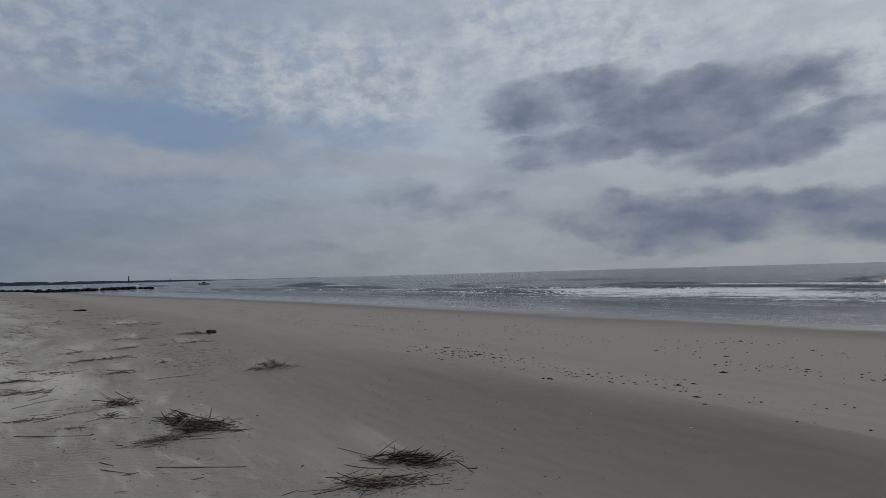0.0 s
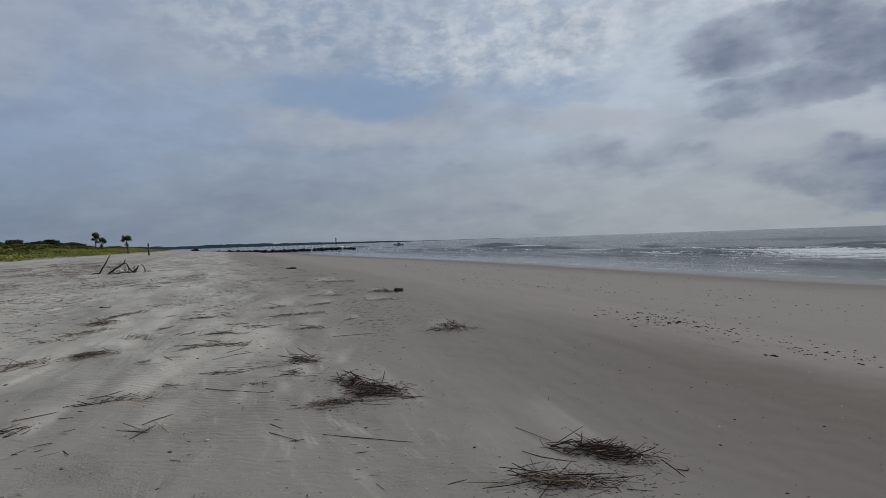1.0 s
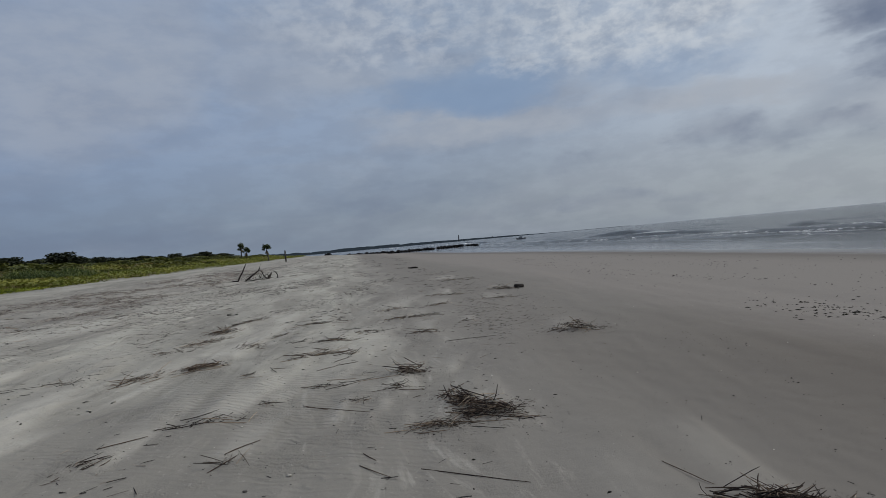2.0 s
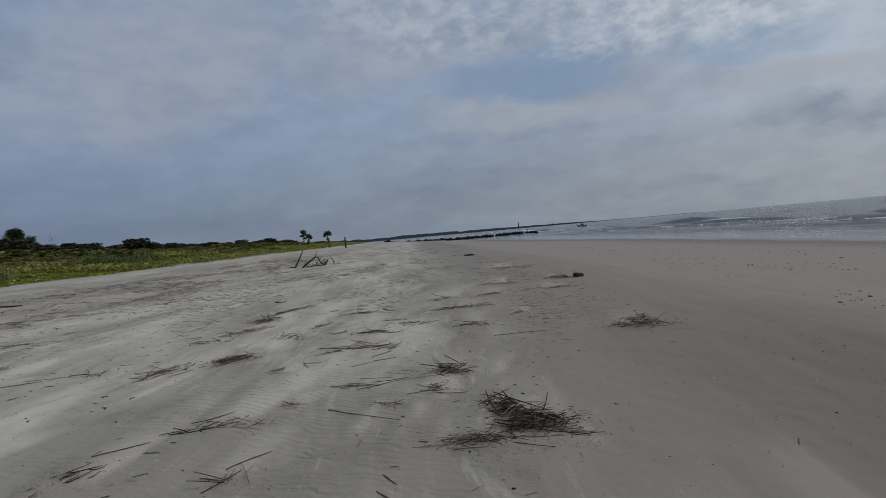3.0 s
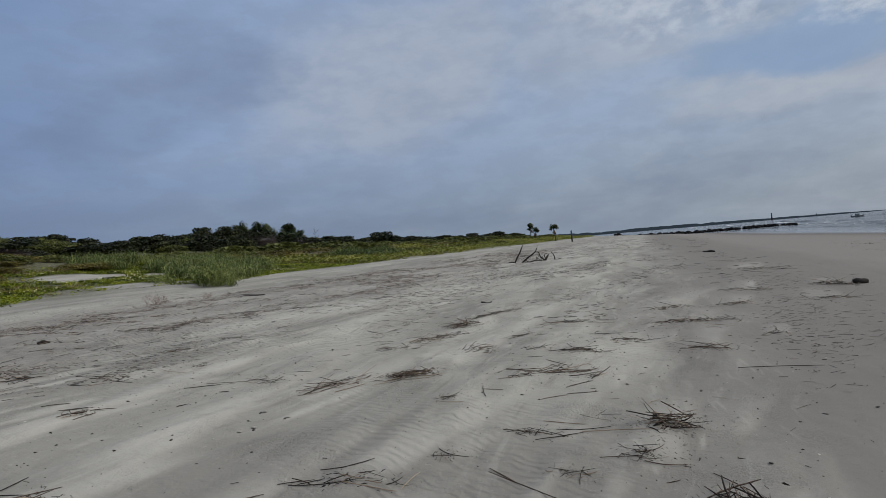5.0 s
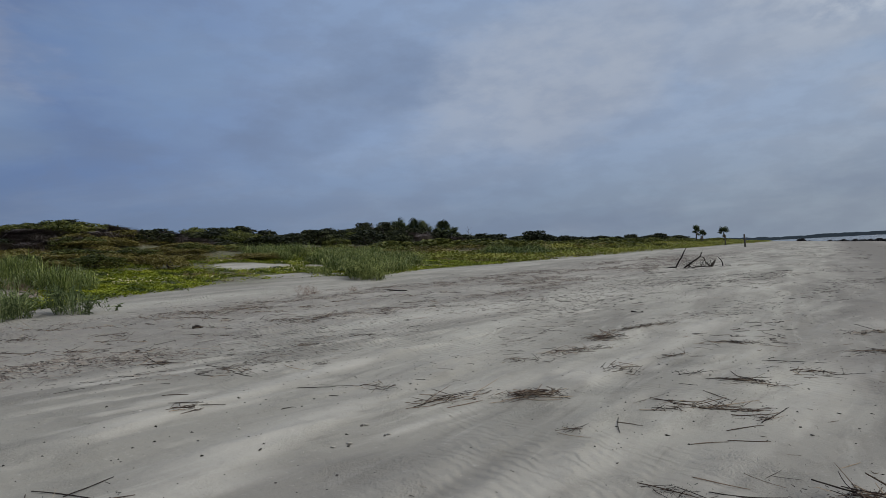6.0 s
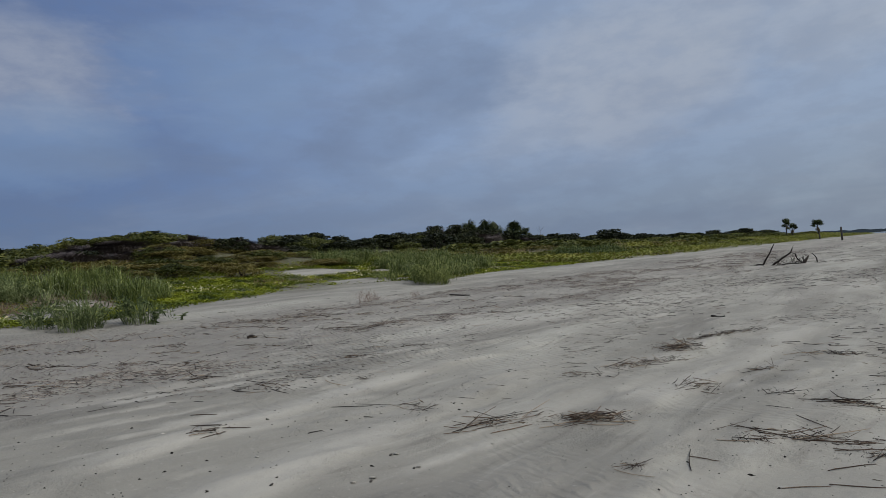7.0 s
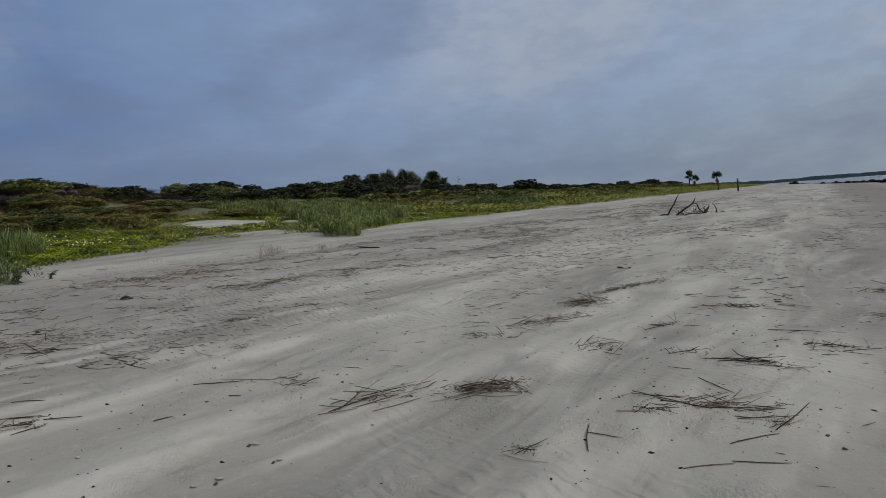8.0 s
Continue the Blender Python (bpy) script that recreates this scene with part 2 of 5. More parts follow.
    hard = n.math("MULTIPLY", n.span(hard, 0.10, 0.55), n.math("MULTIPLY", n.span(x, 1.4, -0.4), n.span(y, 9.0, 7.2, 0.0, 0.55)))
    col = n.mix(hard, col, (0.218, 0.202, 0.178))
    drift = n.tree.nodes.new("ShaderNodeAttribute")
    drift.attribute_name = "blown_sand"
    drift = drift.outputs["Fac"]
    col = n.mix(drift, col, (0.484, 0.457, 0.400))
    col = n.mix(n.span(mott, 0.52, 0.78, 0.0, 0.2), col, (0.19, 0.178, 0.162))
    # wrack band at the foot of the dunes
    band = n.math("MULTIPLY", n.span(xs, -4.8, -7.0), n.span(xs, -13.0, -10.5))
    col = n.mix(n.math("MULTIPLY", band, n.span(mott, 0.40, 0.62, 0.1, 0.5)), col, (0.235, 0.212, 0.195))
    # damp sand near the water
    shore = n.math("ADD", x, n.span(y, 55.0, 150.0, 0.0, 5.0))
    damp = n.span(n.math("MULTIPLY_ADD", wide, 5.0, shore), 22.0, 33.0)
    col = n.mix(damp, col, (0.118, 0.105, 0.092))
    # soil and litter under the vegetation
    soil = n.span(n.math("MULTIPLY_ADD", wide, 5.0, x), -13.0, -17.5)
    for cx, cy, rx, ry in HOLLOWS:
        hx, hy = n.math("MULTIPLY_ADD", x, 1 / rx, -cx / rx), n.math("MULTIPLY_ADD", y, 1 / ry, -cy / ry)
        soil = n.math("MULTIPLY", soil, n.span(n.math("ADD", n.math("MULTIPLY", hx, hx), n.math("MULTIPLY", hy, hy)), 0.8, 1.5))
    col = n.mix(n.math("MULTIPLY", soil, n.span(mott, 0.3, 0.6, 0.5, 1.0)), col, (0.085, 0.083, 0.035))
    col = n.mix(n.span(grain, 0.3, 0.75, 0.0, 0.35), col, n.mix(0.5, col, (0.08, 0.075, 0.07)))
    col = n.mix(n.math("MULTIPLY", n.span(speck, 0.64, 0.72), 0.35), col, (0.10, 0.09, 0.078))
    col = n.mix(n.math("MULTIPLY", n.span(n.noise(at, 21.0, 4, 0.7), 0.60, 0.70), n.span(xs, 2.6, 0.6, 0.04, 0.35)), col, (0.47, 0.45, 0.40))
    ripple = n.put("ShaderNodeTexWave", out=1, p_wave="Y",
                   Vector=n.mapped(at, (1, 1, 1), 14), Scale=3.1, Distortion=9.0, Detail=2.0, Detail_Scale=1.2, Detail_Roughness=0.5)
    ripple = n.math("MULTIPLY", ripple, n.math("MULTIPLY", n.span(wide, 0.45, 0.62), n.span(xs, 3.0, 0.0, 0.0, 0.55)))
    bump = n.math("ADD", n.math("MULTIPLY", mott, n.span(xs, 3.0, 1.0, 0.15, 0.6)), n.math("ADD", n.math("MULTIPLY", speck, n.math("MULTIPLY", n.span(xs, 3.4, 1.2, 0.15, 1.0), n.span(n.noise(at, 1.3, 3, 0.6), 0.45, 0.66, 0.12, 0.95))), n.math("ADD", n.math("MULTIPLY", grain, 0.1), ripple)))
    rough = n.span(damp, 0.55, 1.0, 0.93, 0.30)
    finish(n, col, rough, bump, 0.028, 0.95, spec=n.span(damp, 0.6, 1.0, 0.12, 0.5))
    return mat


def sea_material():
    """Grey shallow sea: wind ripples, streaks of foam along the breakers, thin swash at the edge."""
    mat, n = material("sea_water")
    at = place(n)
    split = n.tree.nodes.new("ShaderNodeSeparateXYZ")
    n.tree.links.new(at, split.inputs[0])
    x, y, z = split.outputs
    shore = n.math("ADD", x, n.span(y, 55.0, 150.0, 0.0, 5.0))
    big = n.noise(n.mapped(at, (1.0, 0.25, 1.0)), 0.08, 4, 0.55)
    long = n.noise(n.mapped(at, (1.0, 0.085, 1.0), -2), 0.85, 8, 0.72, warp=0.6)
    lace = n.noise(n.mapped(at, (1.0, 0.4, 1.0)), 2.8, 7, 0.72, warp=0.8)
    xs = n.math("MULTIPLY_ADD", big, 14.0, n.math("ADD", shore, -7.0))
    zone = n.ramp(n.span(xs, 25.0, 95.0, smooth=False), [(0.0, 0.0), (0.10, 0.18), (0.20, 0.14), (0.36, 0.36), (0.48, 0.60), (0.62, 0.72), (0.76, 0.34), (0.88, 0.0), (1.0, 0.0)])
    zone = n.math("MULTIPLY", zone, n.span(y, 120.0, 15.0, 0.5, 1.12))
    mixed = n.math("MULTIPLY_ADD", lace, 0.50, n.math("MULTIPLY", long, 0.60))
    low = n.math("MULTIPLY_ADD", zone, -0.36, 0.725)
    foam = n.put("ShaderNodeMapRange", p_interpolation_type="SMOOTHSTEP", i0=mixed, i1=low, i2=n.math("ADD", low, 0.045), i3=0.0, i4=0.95)
    foam = n.math("MULTIPLY", foam, n.span(z, 0.32, 0.16))
    crest = n.math("MULTIPLY", n.span(z, 0.50, 0.72), n.span(lace, 0.36, 0.52))
    foam = n.math("MAXIMUM", foam, n.math("MULTIPLY", crest, n.span(xs, 84.0, 72.0)))
    foam = n.math("MULTIPLY", foam, n.span(xs, 28.0, 33.0))
    edge_line = n.math("MULTIPLY", n.span(shore, 30.6, 31.4), n.span(shore, 32.6, 31.7))
    foam = n.math("MAXIMUM", foam, n.math("MULTIPLY", edge_line, n.span(lace, 0.48, 0.62, 0.0, 0.4)))
    ripple = n.noise(n.mapped(at, (1.0, 0.4, 1.0)), 0.85, 8, 0.7)
    far = n.noise(n.mapped(at, (1.0, 0.35, 1.0)), 0.16, 5, 0.6)
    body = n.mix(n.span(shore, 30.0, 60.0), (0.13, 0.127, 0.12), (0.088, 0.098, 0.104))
    # shaded wave sides painted into the water colour as long dark streaks
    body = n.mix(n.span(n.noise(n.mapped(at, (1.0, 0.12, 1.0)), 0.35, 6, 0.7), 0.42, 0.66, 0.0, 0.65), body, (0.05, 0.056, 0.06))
    bump = n.math("ADD", n.math("MULTIPLY", ripple, n.span(shore, 32.0, 54.0, 0.22, 1.1)), n.math("MULTIPLY", far, n.span(shore, 34.0, 60.0, 0.25, 2.4)))
    # streaks of brighter and duller sheen, put in through the specular level
    calm = n.span(n.noise(n.mapped(at, (1.0, 0.14, 1.0), -3), 0.22, 7, 0.72), 0.36, 0.64, 0.55, 1.35, smooth=False)
    normal = n.put("ShaderNodeBump", Strength=1.0, Distance=0.8, Height=bump)
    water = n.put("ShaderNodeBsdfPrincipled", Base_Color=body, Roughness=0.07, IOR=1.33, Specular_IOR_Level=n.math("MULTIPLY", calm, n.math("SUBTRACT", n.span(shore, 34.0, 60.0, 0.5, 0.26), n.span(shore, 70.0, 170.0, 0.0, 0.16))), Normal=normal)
    froth = n.put("ShaderNodeBsdfPrincipled", Base_Color=(0.78, 0.79, 0.79, 1), Roughness=0.8, Specular_IOR_Level=0.2, Normal=normal)
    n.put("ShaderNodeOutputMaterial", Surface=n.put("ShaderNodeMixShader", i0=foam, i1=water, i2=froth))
    return mat


def leaf_material(name, a, b, c, rough=0.6, thin=0.25, patchy=0.5, wide=1.1):
    """Leaves in three tones, varied from leaf to leaf and plant to plant."""
    mat, n = material(name)
    geo = n.put("ShaderNodeNewGeometry", out="Random Per Island")
    ob = n.put("ShaderNodeObjectInfo", out="Random")
    patch = n.span(n.noise(place(n), wide, 4, 0.55), 0.25, 0.75, smooth=False)
    pick = n.math("ADD", n.math("MULTIPLY", geo, 1.0 - patchy), n.math("ADD", n.math("MULTIPLY", patch, patchy), n.math("MULTIPLY_ADD", ob, 0.3, -0.15)))
    col = n.ramp(pick, [(0.15, a), (0.5, b), (0.85, c)])
    finish(n, col, rough, spec=0.25, thin=thin)
    return mat


def wood_material(name, a, b, grain=(30, 30, 4), rough=0.8, mid=None):
    mat, n = material(name)
    at = place(n)
    ob = n.put("ShaderNodeObjectInfo", out="Random")
    fibre = n.noise(n.mapped(at, grain), 1.0, 5, 0.65)
    spots = n.noise(at, 6.0, 3, 0.6)
    pick = n.math("ADD", n.math("MULTIPLY", ob, 0.62), n.math("MULTIPLY", n.math("ADD", fibre, spots), 0.22))
    mid = mid or tuple(0.7 * p + 0.3 * q for p, q in zip(a, b))
    col = n.ramp(pick, [(0.1, a), (0.52, tuple(0.8 * p + 0.2 * q for p, q in zip(a, mid))), (0.68, mid), (0.88, b)])
    finish(n, col, rough, fibre, 0.004, 0.6, spec=0.2)
    return mat


def straw_material(name, a, b, c):
    """Reed litter joined in one sheet, each piece its own tone."""
    mat, n = material(name)
    geo = n.put("ShaderNodeNewGeometry", out="Random Per Island")
    fleck = n.noise(place(n), 90.0, 2, 0.5)
    finish(n, n.ramp(n.math("MULTIPLY_ADD", fleck, 0.3, n.math("MULTIPLY", geo, 0.8)), [(0.1, a), (0.55, b), (0.95, c)]), 0.8, spec=0.2)
    return mat


def plain_material(name, a, b, scale, rough=0.8, metal=0.0, height=0.01, spec=0.3):
    mat, n = material(name)
    at = place(n)
    v = n.noise(at, scale, 6, 0.65)
    w = n.noise(at, scale * 7, 3, 0.6)
    finish(n, n.mix(n.math("MULTIPLY_ADD", w, 0.4, n.math("MULTIPLY", v, 0.7)), a, b), rough, n.math("ADD", v, n.math("MULTIPLY", w, 0.3)), height, 0.6, spec=spec, metal=metal)
    return mat


SAND, SEA = sand_material(), sea_material()
REED = wood_material("dead_reed", (0.014, 0.0105, 0.009), (0.36, 0.28, 0.20), mid=(0.075, 0.050, 0.036))
STRAW = wood_material("red_straw", (0.045, 0.029, 0.021), (0.48, 0.39, 0.28), mid=(0.19, 0.132, 0.092))
DRIFT = wood_material("weathered_driftwood", (0.022, 0.018, 0.015), (0.085, 0.07, 0.058), (14, 14, 5))
TIMBER = plain_material("tarred_timber", (0.018, 0.016, 0.015), (0.06, 0.052, 0.045), 5.0)
ROCK = plain_material("dark_boulder", (0.005, 0.005, 0.006), (0.024, 0.023, 0.023), 2.2, 0.95, height=0.05, spec=0.05)
SHELL = plain_material("bleached_shell", (0.62, 0.58, 0.51), (0.34, 0.31, 0.27), 30.0, 0.5)
PEBBLE = plain_material("dark_shell_grit", (0.006, 0.0055, 0.005), (0.026, 0.023, 0.02), 40.0, 0.9, spec=0.05)
DARK_SHELL = plain_material("dark_shell", (0.022, 0.019, 0.017), (0.12, 0.105, 0.09), 60.0, 0.7)
LITTER = straw_material("reed_litter", (0.04, 0.032, 0.030), (0.14, 0.113, 0.098), (0.43, 0.38, 0.32))
WRACK = straw_material("wrack_straw", (0.018, 0.015, 0.014), (0.058, 0.050, 0.045), (0.33, 0.285, 0.24))
GRASS = leaf_material("dune_grass_blade", (0.04, 0.06, 0.014), (0.165, 0.205, 0.050), (0.44, 0.47, 0.17))
BLUEGRASS = leaf_material("blue_green_grass_blade", (0.04, 0.06, 0.024), (0.14, 0.18, 0.068), (0.42, 0.46, 0.22))
DEEPGRASS = leaf_material("deep_green_grass_blade", (0.030, 0.046, 0.013), (0.102, 0.136, 0.036), (0.40, 0.43, 0.15))
REDWEED = leaf_material("dry_red_weed", (0.17, 0.105, 0.08), (0.30, 0.21, 0.165), (0.42, 0.33, 0.27))
DRYGRASS = leaf_material("dry_dune_grass", (0.13, 0.085, 0.035), (0.20, 0.145, 0.065), (0.29, 0.23, 0.125))
MAT_LEAF = leaf_material("creeping_plant_leaf", (0.05, 0.072, 0.010), (0.23, 0.265, 0.016), (0.46, 0.45, 0.045), patchy=0.85)
PETAL = plain_material("pale_petal", (0.72, 0.68, 0.48), (0.62, 0.54, 0.25), 20.0, 0.6)
BUSH = leaf_material("shrub_leaf", (0.03, 0.04, 0.010), (0.092, 0.104, 0.024), (0.21, 0.21, 0.055))
DARKBUSH = leaf_material("dark_shrub_leaf", (0.013, 0.018, 0.009), (0.032, 0.038, 0.016), (0.082, 0.088, 0.034))
FAR_LEAF = leaf_material("distant_ground_cover", (0.06, 0.078, 0.015), (0.145, 0.165, 0.024), (0.29, 0.28, 0.06), patchy=0.75, wide=0.3)
SCRUB = leaf_material("brown_scrub_leaf", (0.06, 0.054, 0.015), (0.155, 0.132, 0.032), (0.27, 0.225, 0.07))
TWIG = leaf_material("bare_twig", (0.045, 0.036, 0.036), (0.10, 0.08, 0.077), (0.18, 0.15, 0.14), thin=0.0)
PALM_LEAF = leaf_material("palm_leaflet", (0.016, 0.025, 0.011), (0.036, 0.05, 0.02), (0.08, 0.095, 0.04))
DEAD_FROND = leaf_material("dead_palm_frond", (0.06, 0.045, 0.03), (0.12, 0.09, 0.055), (0.2, 0.16, 0.10))
BARK = plain_material("palm_bark", (0.035, 0.03, 0.025), (0.10, 0.088, 0.072), 8.0)
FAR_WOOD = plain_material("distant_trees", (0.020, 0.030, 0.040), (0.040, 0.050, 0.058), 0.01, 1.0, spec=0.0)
TOWER = plain_material("tower_masonry", (0.055, 0.058, 0.065), (0.09, 0.09, 0.095), 0.3, 0.9)
HULL = plain_material("boat_paint", (0.10, 0.11, 0.12), (0.25, 0.26, 0.27), 1.0, 0.5)


# ------------------------------------------------------------------ mesh helpers
def sheet(name, verts, faces, mat, smooth=False):
    """A mesh from arrays: all faces have the same number of corners."""
    verts, faces = np.asarray(verts, np.float32), np.asarray(faces, np.int32)
    me = bpy.data.meshes.new(name)
    me.vertices.add(len(verts))
    me.vertices.foreach_set("co", verts.ravel())
    k = faces.shape[1]
    me.loops.add(faces.size)
    me.loops.foreach_set("vertex_index", faces.ravel())
    me.polygons.add(len(faces))
    me.polygons.foreach_set("loop_start", np.arange(0, faces.size, k, dtype=np.int32))
    me.polygons.foreach_set("use_smooth", np.full(len(faces), smooth))
    me.update(calc_edges=True)
    me.materials.append(mat)
    return me


def part(name, me, parent=None, label="", m=None):
    ob = new(name, me)
    if parent is not None:
        ob.parent = parent
    if m is not None:
        ob.matrix_local = m
    return tagged(ob, label) if label else ob


def bm_mesh(name, bm, mat, smooth=True):
    me = bpy.data.meshes.new(name)
    bm.to_mesh(me)
    bm.free()
    me.materials.append(mat)
    for p in me.polygons:
        p.use_smooth = smooth
    return me


def tube(points, radii, sides=6):
    """A closed tapering tube along a bent line, as vertices and four-cornered faces."""
    pts = [Vector(p) for p in points]
    vs, fs = [], []
    for i, p in enumerate(pts):
        d = (pts[min(i + 1, len(pts) - 1)] - pts[max(i - 1, 0)]).normalized()
        a = d.cross(Vector((0.31, 0.17, 0.93))).normalized()
        b = d.cross(a)
        for k in range(sides):
            w = 2 * math.pi * k / sides
            vs.append(p + radii[i] * (math.cos(w) * a + math.sin(w) * b))
    for i in range(len(pts) - 1):
        for k in range(sides):
            l = (k + 1) % sides
            fs.append((i * sides + k, i * sides + l, (i + 1) * sides + l, (i + 1) * sides + k))
    e = (len(pts) - 1) * sides
    for k in range(1, sides - 2, 2):
        fs.append((0, k + 2, k + 1, k))
        fs.append((e, e + k, e + k + 1, e + k + 2))
    return vs, fs


def tubes(name, lines, mat, sides=6):
    vs, fs = [], []
    for points, radii in lines:
        v, f = tube(points, radii, sides)
        fs += [tuple(i + len(vs) for i in face) for face in f]
        vs += v
    return sheet(name, vs, fs, mat, True)


def lattice(seed, x, y):
    """Value noise on a plane, 0 to 1."""
    xi, yi = np.floor(x).astype(np.int64), np.floor(y).astype(np.int64)
    fx, fy = x - xi, y - yi
    fx, fy = fx * fx * (3 - 2 * fx), fy * fy * (3 - 2 * fy)

    def rnd(i, j):
        k = (i * 374761393 + j * 668265263 + seed * 974634533) & 0x7FFFFFFF
        k = ((k ^ (k >> 13)) * 1274126177) & 0x7FFFFFFF
        return ((k ^ (k >> 16)) & 0xFFFFF) / 0xFFFFF
    return (rnd(xi, yi) * (1 - fx) + rnd(xi + 1, yi) * fx) * (1 - fy) + (rnd(xi, yi + 1) * (1 - fx) + rnd(xi + 1, yi + 1) * fx) * fy


def fbm(seed, x, y, octaves=4):
    total, size = 0.0, 1.0
    for k in range(octaves):
        total = total + size * (lattice(seed + k, x * 2 ** k + 17.3 * k, y * 2 ** k - 9.1 * k) - 0.5)
        size *= 0.5
    return total


def ease(v, a, b):
    s = np.clip((np.asarray(v, float) - a) / (b - a), 0, 1)
    return s * s * (3 - 2 * s)


# ------------------------------------------------------------------ where the washed-up reeds lie
# x, y, half width, half depth, turn, stems, rise, spread
DARK_PILES = [
    (3.20, 4.66, 0.40, 0.16, -30, 190, 0.12, 42), (2.60, 4.25, 0.50, 0.14, -24, 120, 0.06, 34), (1.80, 7.16, 0.31, 0.12, -64, 105, 0.12, 52), (1.98, 6.88, 0.36, 0.12, 12, 105, 0.09, 34),
    (1.50, 6.63, 0.23, 0.08, 4, 46, 0.04, 24), (2.12, 6.74, 0.22, 0.07, -2, 26, 0.03, 14), (1.42, 8.62, 0.22, 0.15, 15, 58, 0.11, 70), (4.40, 11.0, 0.42, 0.22, -15, 100, 0.20, 48),
    (-1.42, 14.6, 0.85, 0.06, 68, 45, 0.03, 9), (0.56, 11.32, 0.24, 0.06, 0, 30, 0.02, 14), (5.33, 19.6, 0.50, 0.15, -10, 60, 0.09, 26),
]
RED_PILES = [
    (-1.16, 9.84, 0.31, 0.12, 35, 62, 0.08, 36), (-1.75, 9.36, 0.38, 0.11, 66, 34, 0.02, 22), (-1.62, 13.3, 0.29, 0.20, 38, 72, 0.08, 40), (-1.65, 12.25, 0.50, 0.11, 56, 42, 0.03, 24),
    (-2.05, 5.98, 0.34, 0.22, 62, 55, 0.10, 40), (0.30, 10.20, 0.42, 0.08, 14, 32, 0.02, 24), (-1.98, 11.33, 0.26, 0.13, 20, 22, 0.03, 55), (-0.77, 11.37, 0.22, 0.15, 22, 26, 0.03, 60),
]
FAR_PILES = [
    (1.96, 11.75, 0.34, 0.11, 3, 28, 0.02, 30), (2.01, 13.98, 0.58, 0.12, 16, 46, 0.03, 24), (1.69, 15.44, 0.42, 0.12, 40, 32, 0.03, 30), (2.92, 16.13, 0.40, 0.16, 25, 40, 0.05, 40), (4.52, 24.7, 1.0, 0.2, 0, 44, 0.05, 18),
    (4.70, 17.2, 0.62, 0.10, 15, 32, 0.03, 18), (0.14, 13.63, 0.38, 0.10, 10, 28, 0.02, 22), (1.04, 12.1, 0.24, 0.16, 32, 26, 0.02, 32), (3.4, 18.6, 0.5, 0.16, 8, 26, 0.03, 24),
]
SPRIGS = [
    (-0.41, 12.46, 0.16, 0.08, 50, 16, 0.02, 40), (-0.05, 11.40, 0.15, 0.08, 12, 9, 0.02, 40), (0.75, 10.01, 0.10, 0.05, 48, 10, 0.02, 45), (-0.42, 8.93, 0.09, 0.06, 58, 7, 0.02, 50), (-4.26, 8.86, 0.25, 0.13, 8, 18, 0.04, 40),
    (-3.79, 9.71, 0.06, 0.05, 0, 4, 0.05, 80), (-2.57, 9.25, 0.23, 0.12, 6, 16, 0.02, 45), (-3.28, 7.59, 0.10, 0.08, 49, 18, 0.03, 40), (0.80, 7.59, 0.10, 0.06, 30, 10, 0.02, 50), (-0.02, 7.66, 0.11, 0.05, 50, 7, 0.01, 30),
]
MORE_SPRIGS = [
    (2.98, 12.88, 0.13, 0.06, -18, 10, 0.02, 30), (-0.43, 7.05, 0.33, 0.08, 18, 17, 0.02, 20), (-1.05, 6.09, 0.14, 0.09, 66, 13, 0.02, 35), (-4.94, 10.62, 0.20, 0.08, 37, 12, 0.02, 40), (-4.96, 11.71, 0.30, 0.06, 35, 10, 0.01, 14),
    (1.30, 7.97, 0.22, 0.11, 5, 18, 0.02, 45), (1.22, 7.94, 0.10, 0.06, -50, 9, 0.03, 50), (-0.10, 6.05, 0.14, 0.06, 55, 7, 0.02, 30), (0.45, 8.28, 0.22, 0.06, -6, 12, 0.01, 25), (0.05, 9.90, 0.14, 0.05, 20, 9, 0.01, 30),
]
PILES = DARK_PILES + RED_PILES + FAR_PILES + SPRIGS + MORE_SPRIGS


# ------------------------------------------------------------------ lie of the land
PROFILE_X = [-4500, -60, -32, -21, -17.5, -14.5, -12, -8, 0, 10, 20, 31.5, 45, 80, 200, 4500]
PROFILE_Z = [3.0, 3.0, 2.1, 1.12, 0.88, 0.72, 0.6, 0.4, 0, -0.5, -0.9, -1.3, -1.7, -2.5, -6, -30]
SEA_Z = -1.3
HILLS = [  # x, y, reach across, reach along, height
    (-38, 21.8, 9, 6.6, 1.7), (-41, 0, 9, 13, 1.1), (-43, 32, 8, 6, 0.2), (-72, 60, 13, 22, 2.7), (-74, 97, 12, 14, 2.9), (-62, 140, 12, 40, 0.3), (-26, 32.5, 4, 5, 0.4), (-23, 12.0, 2.6, 3.2, 0.3),
]
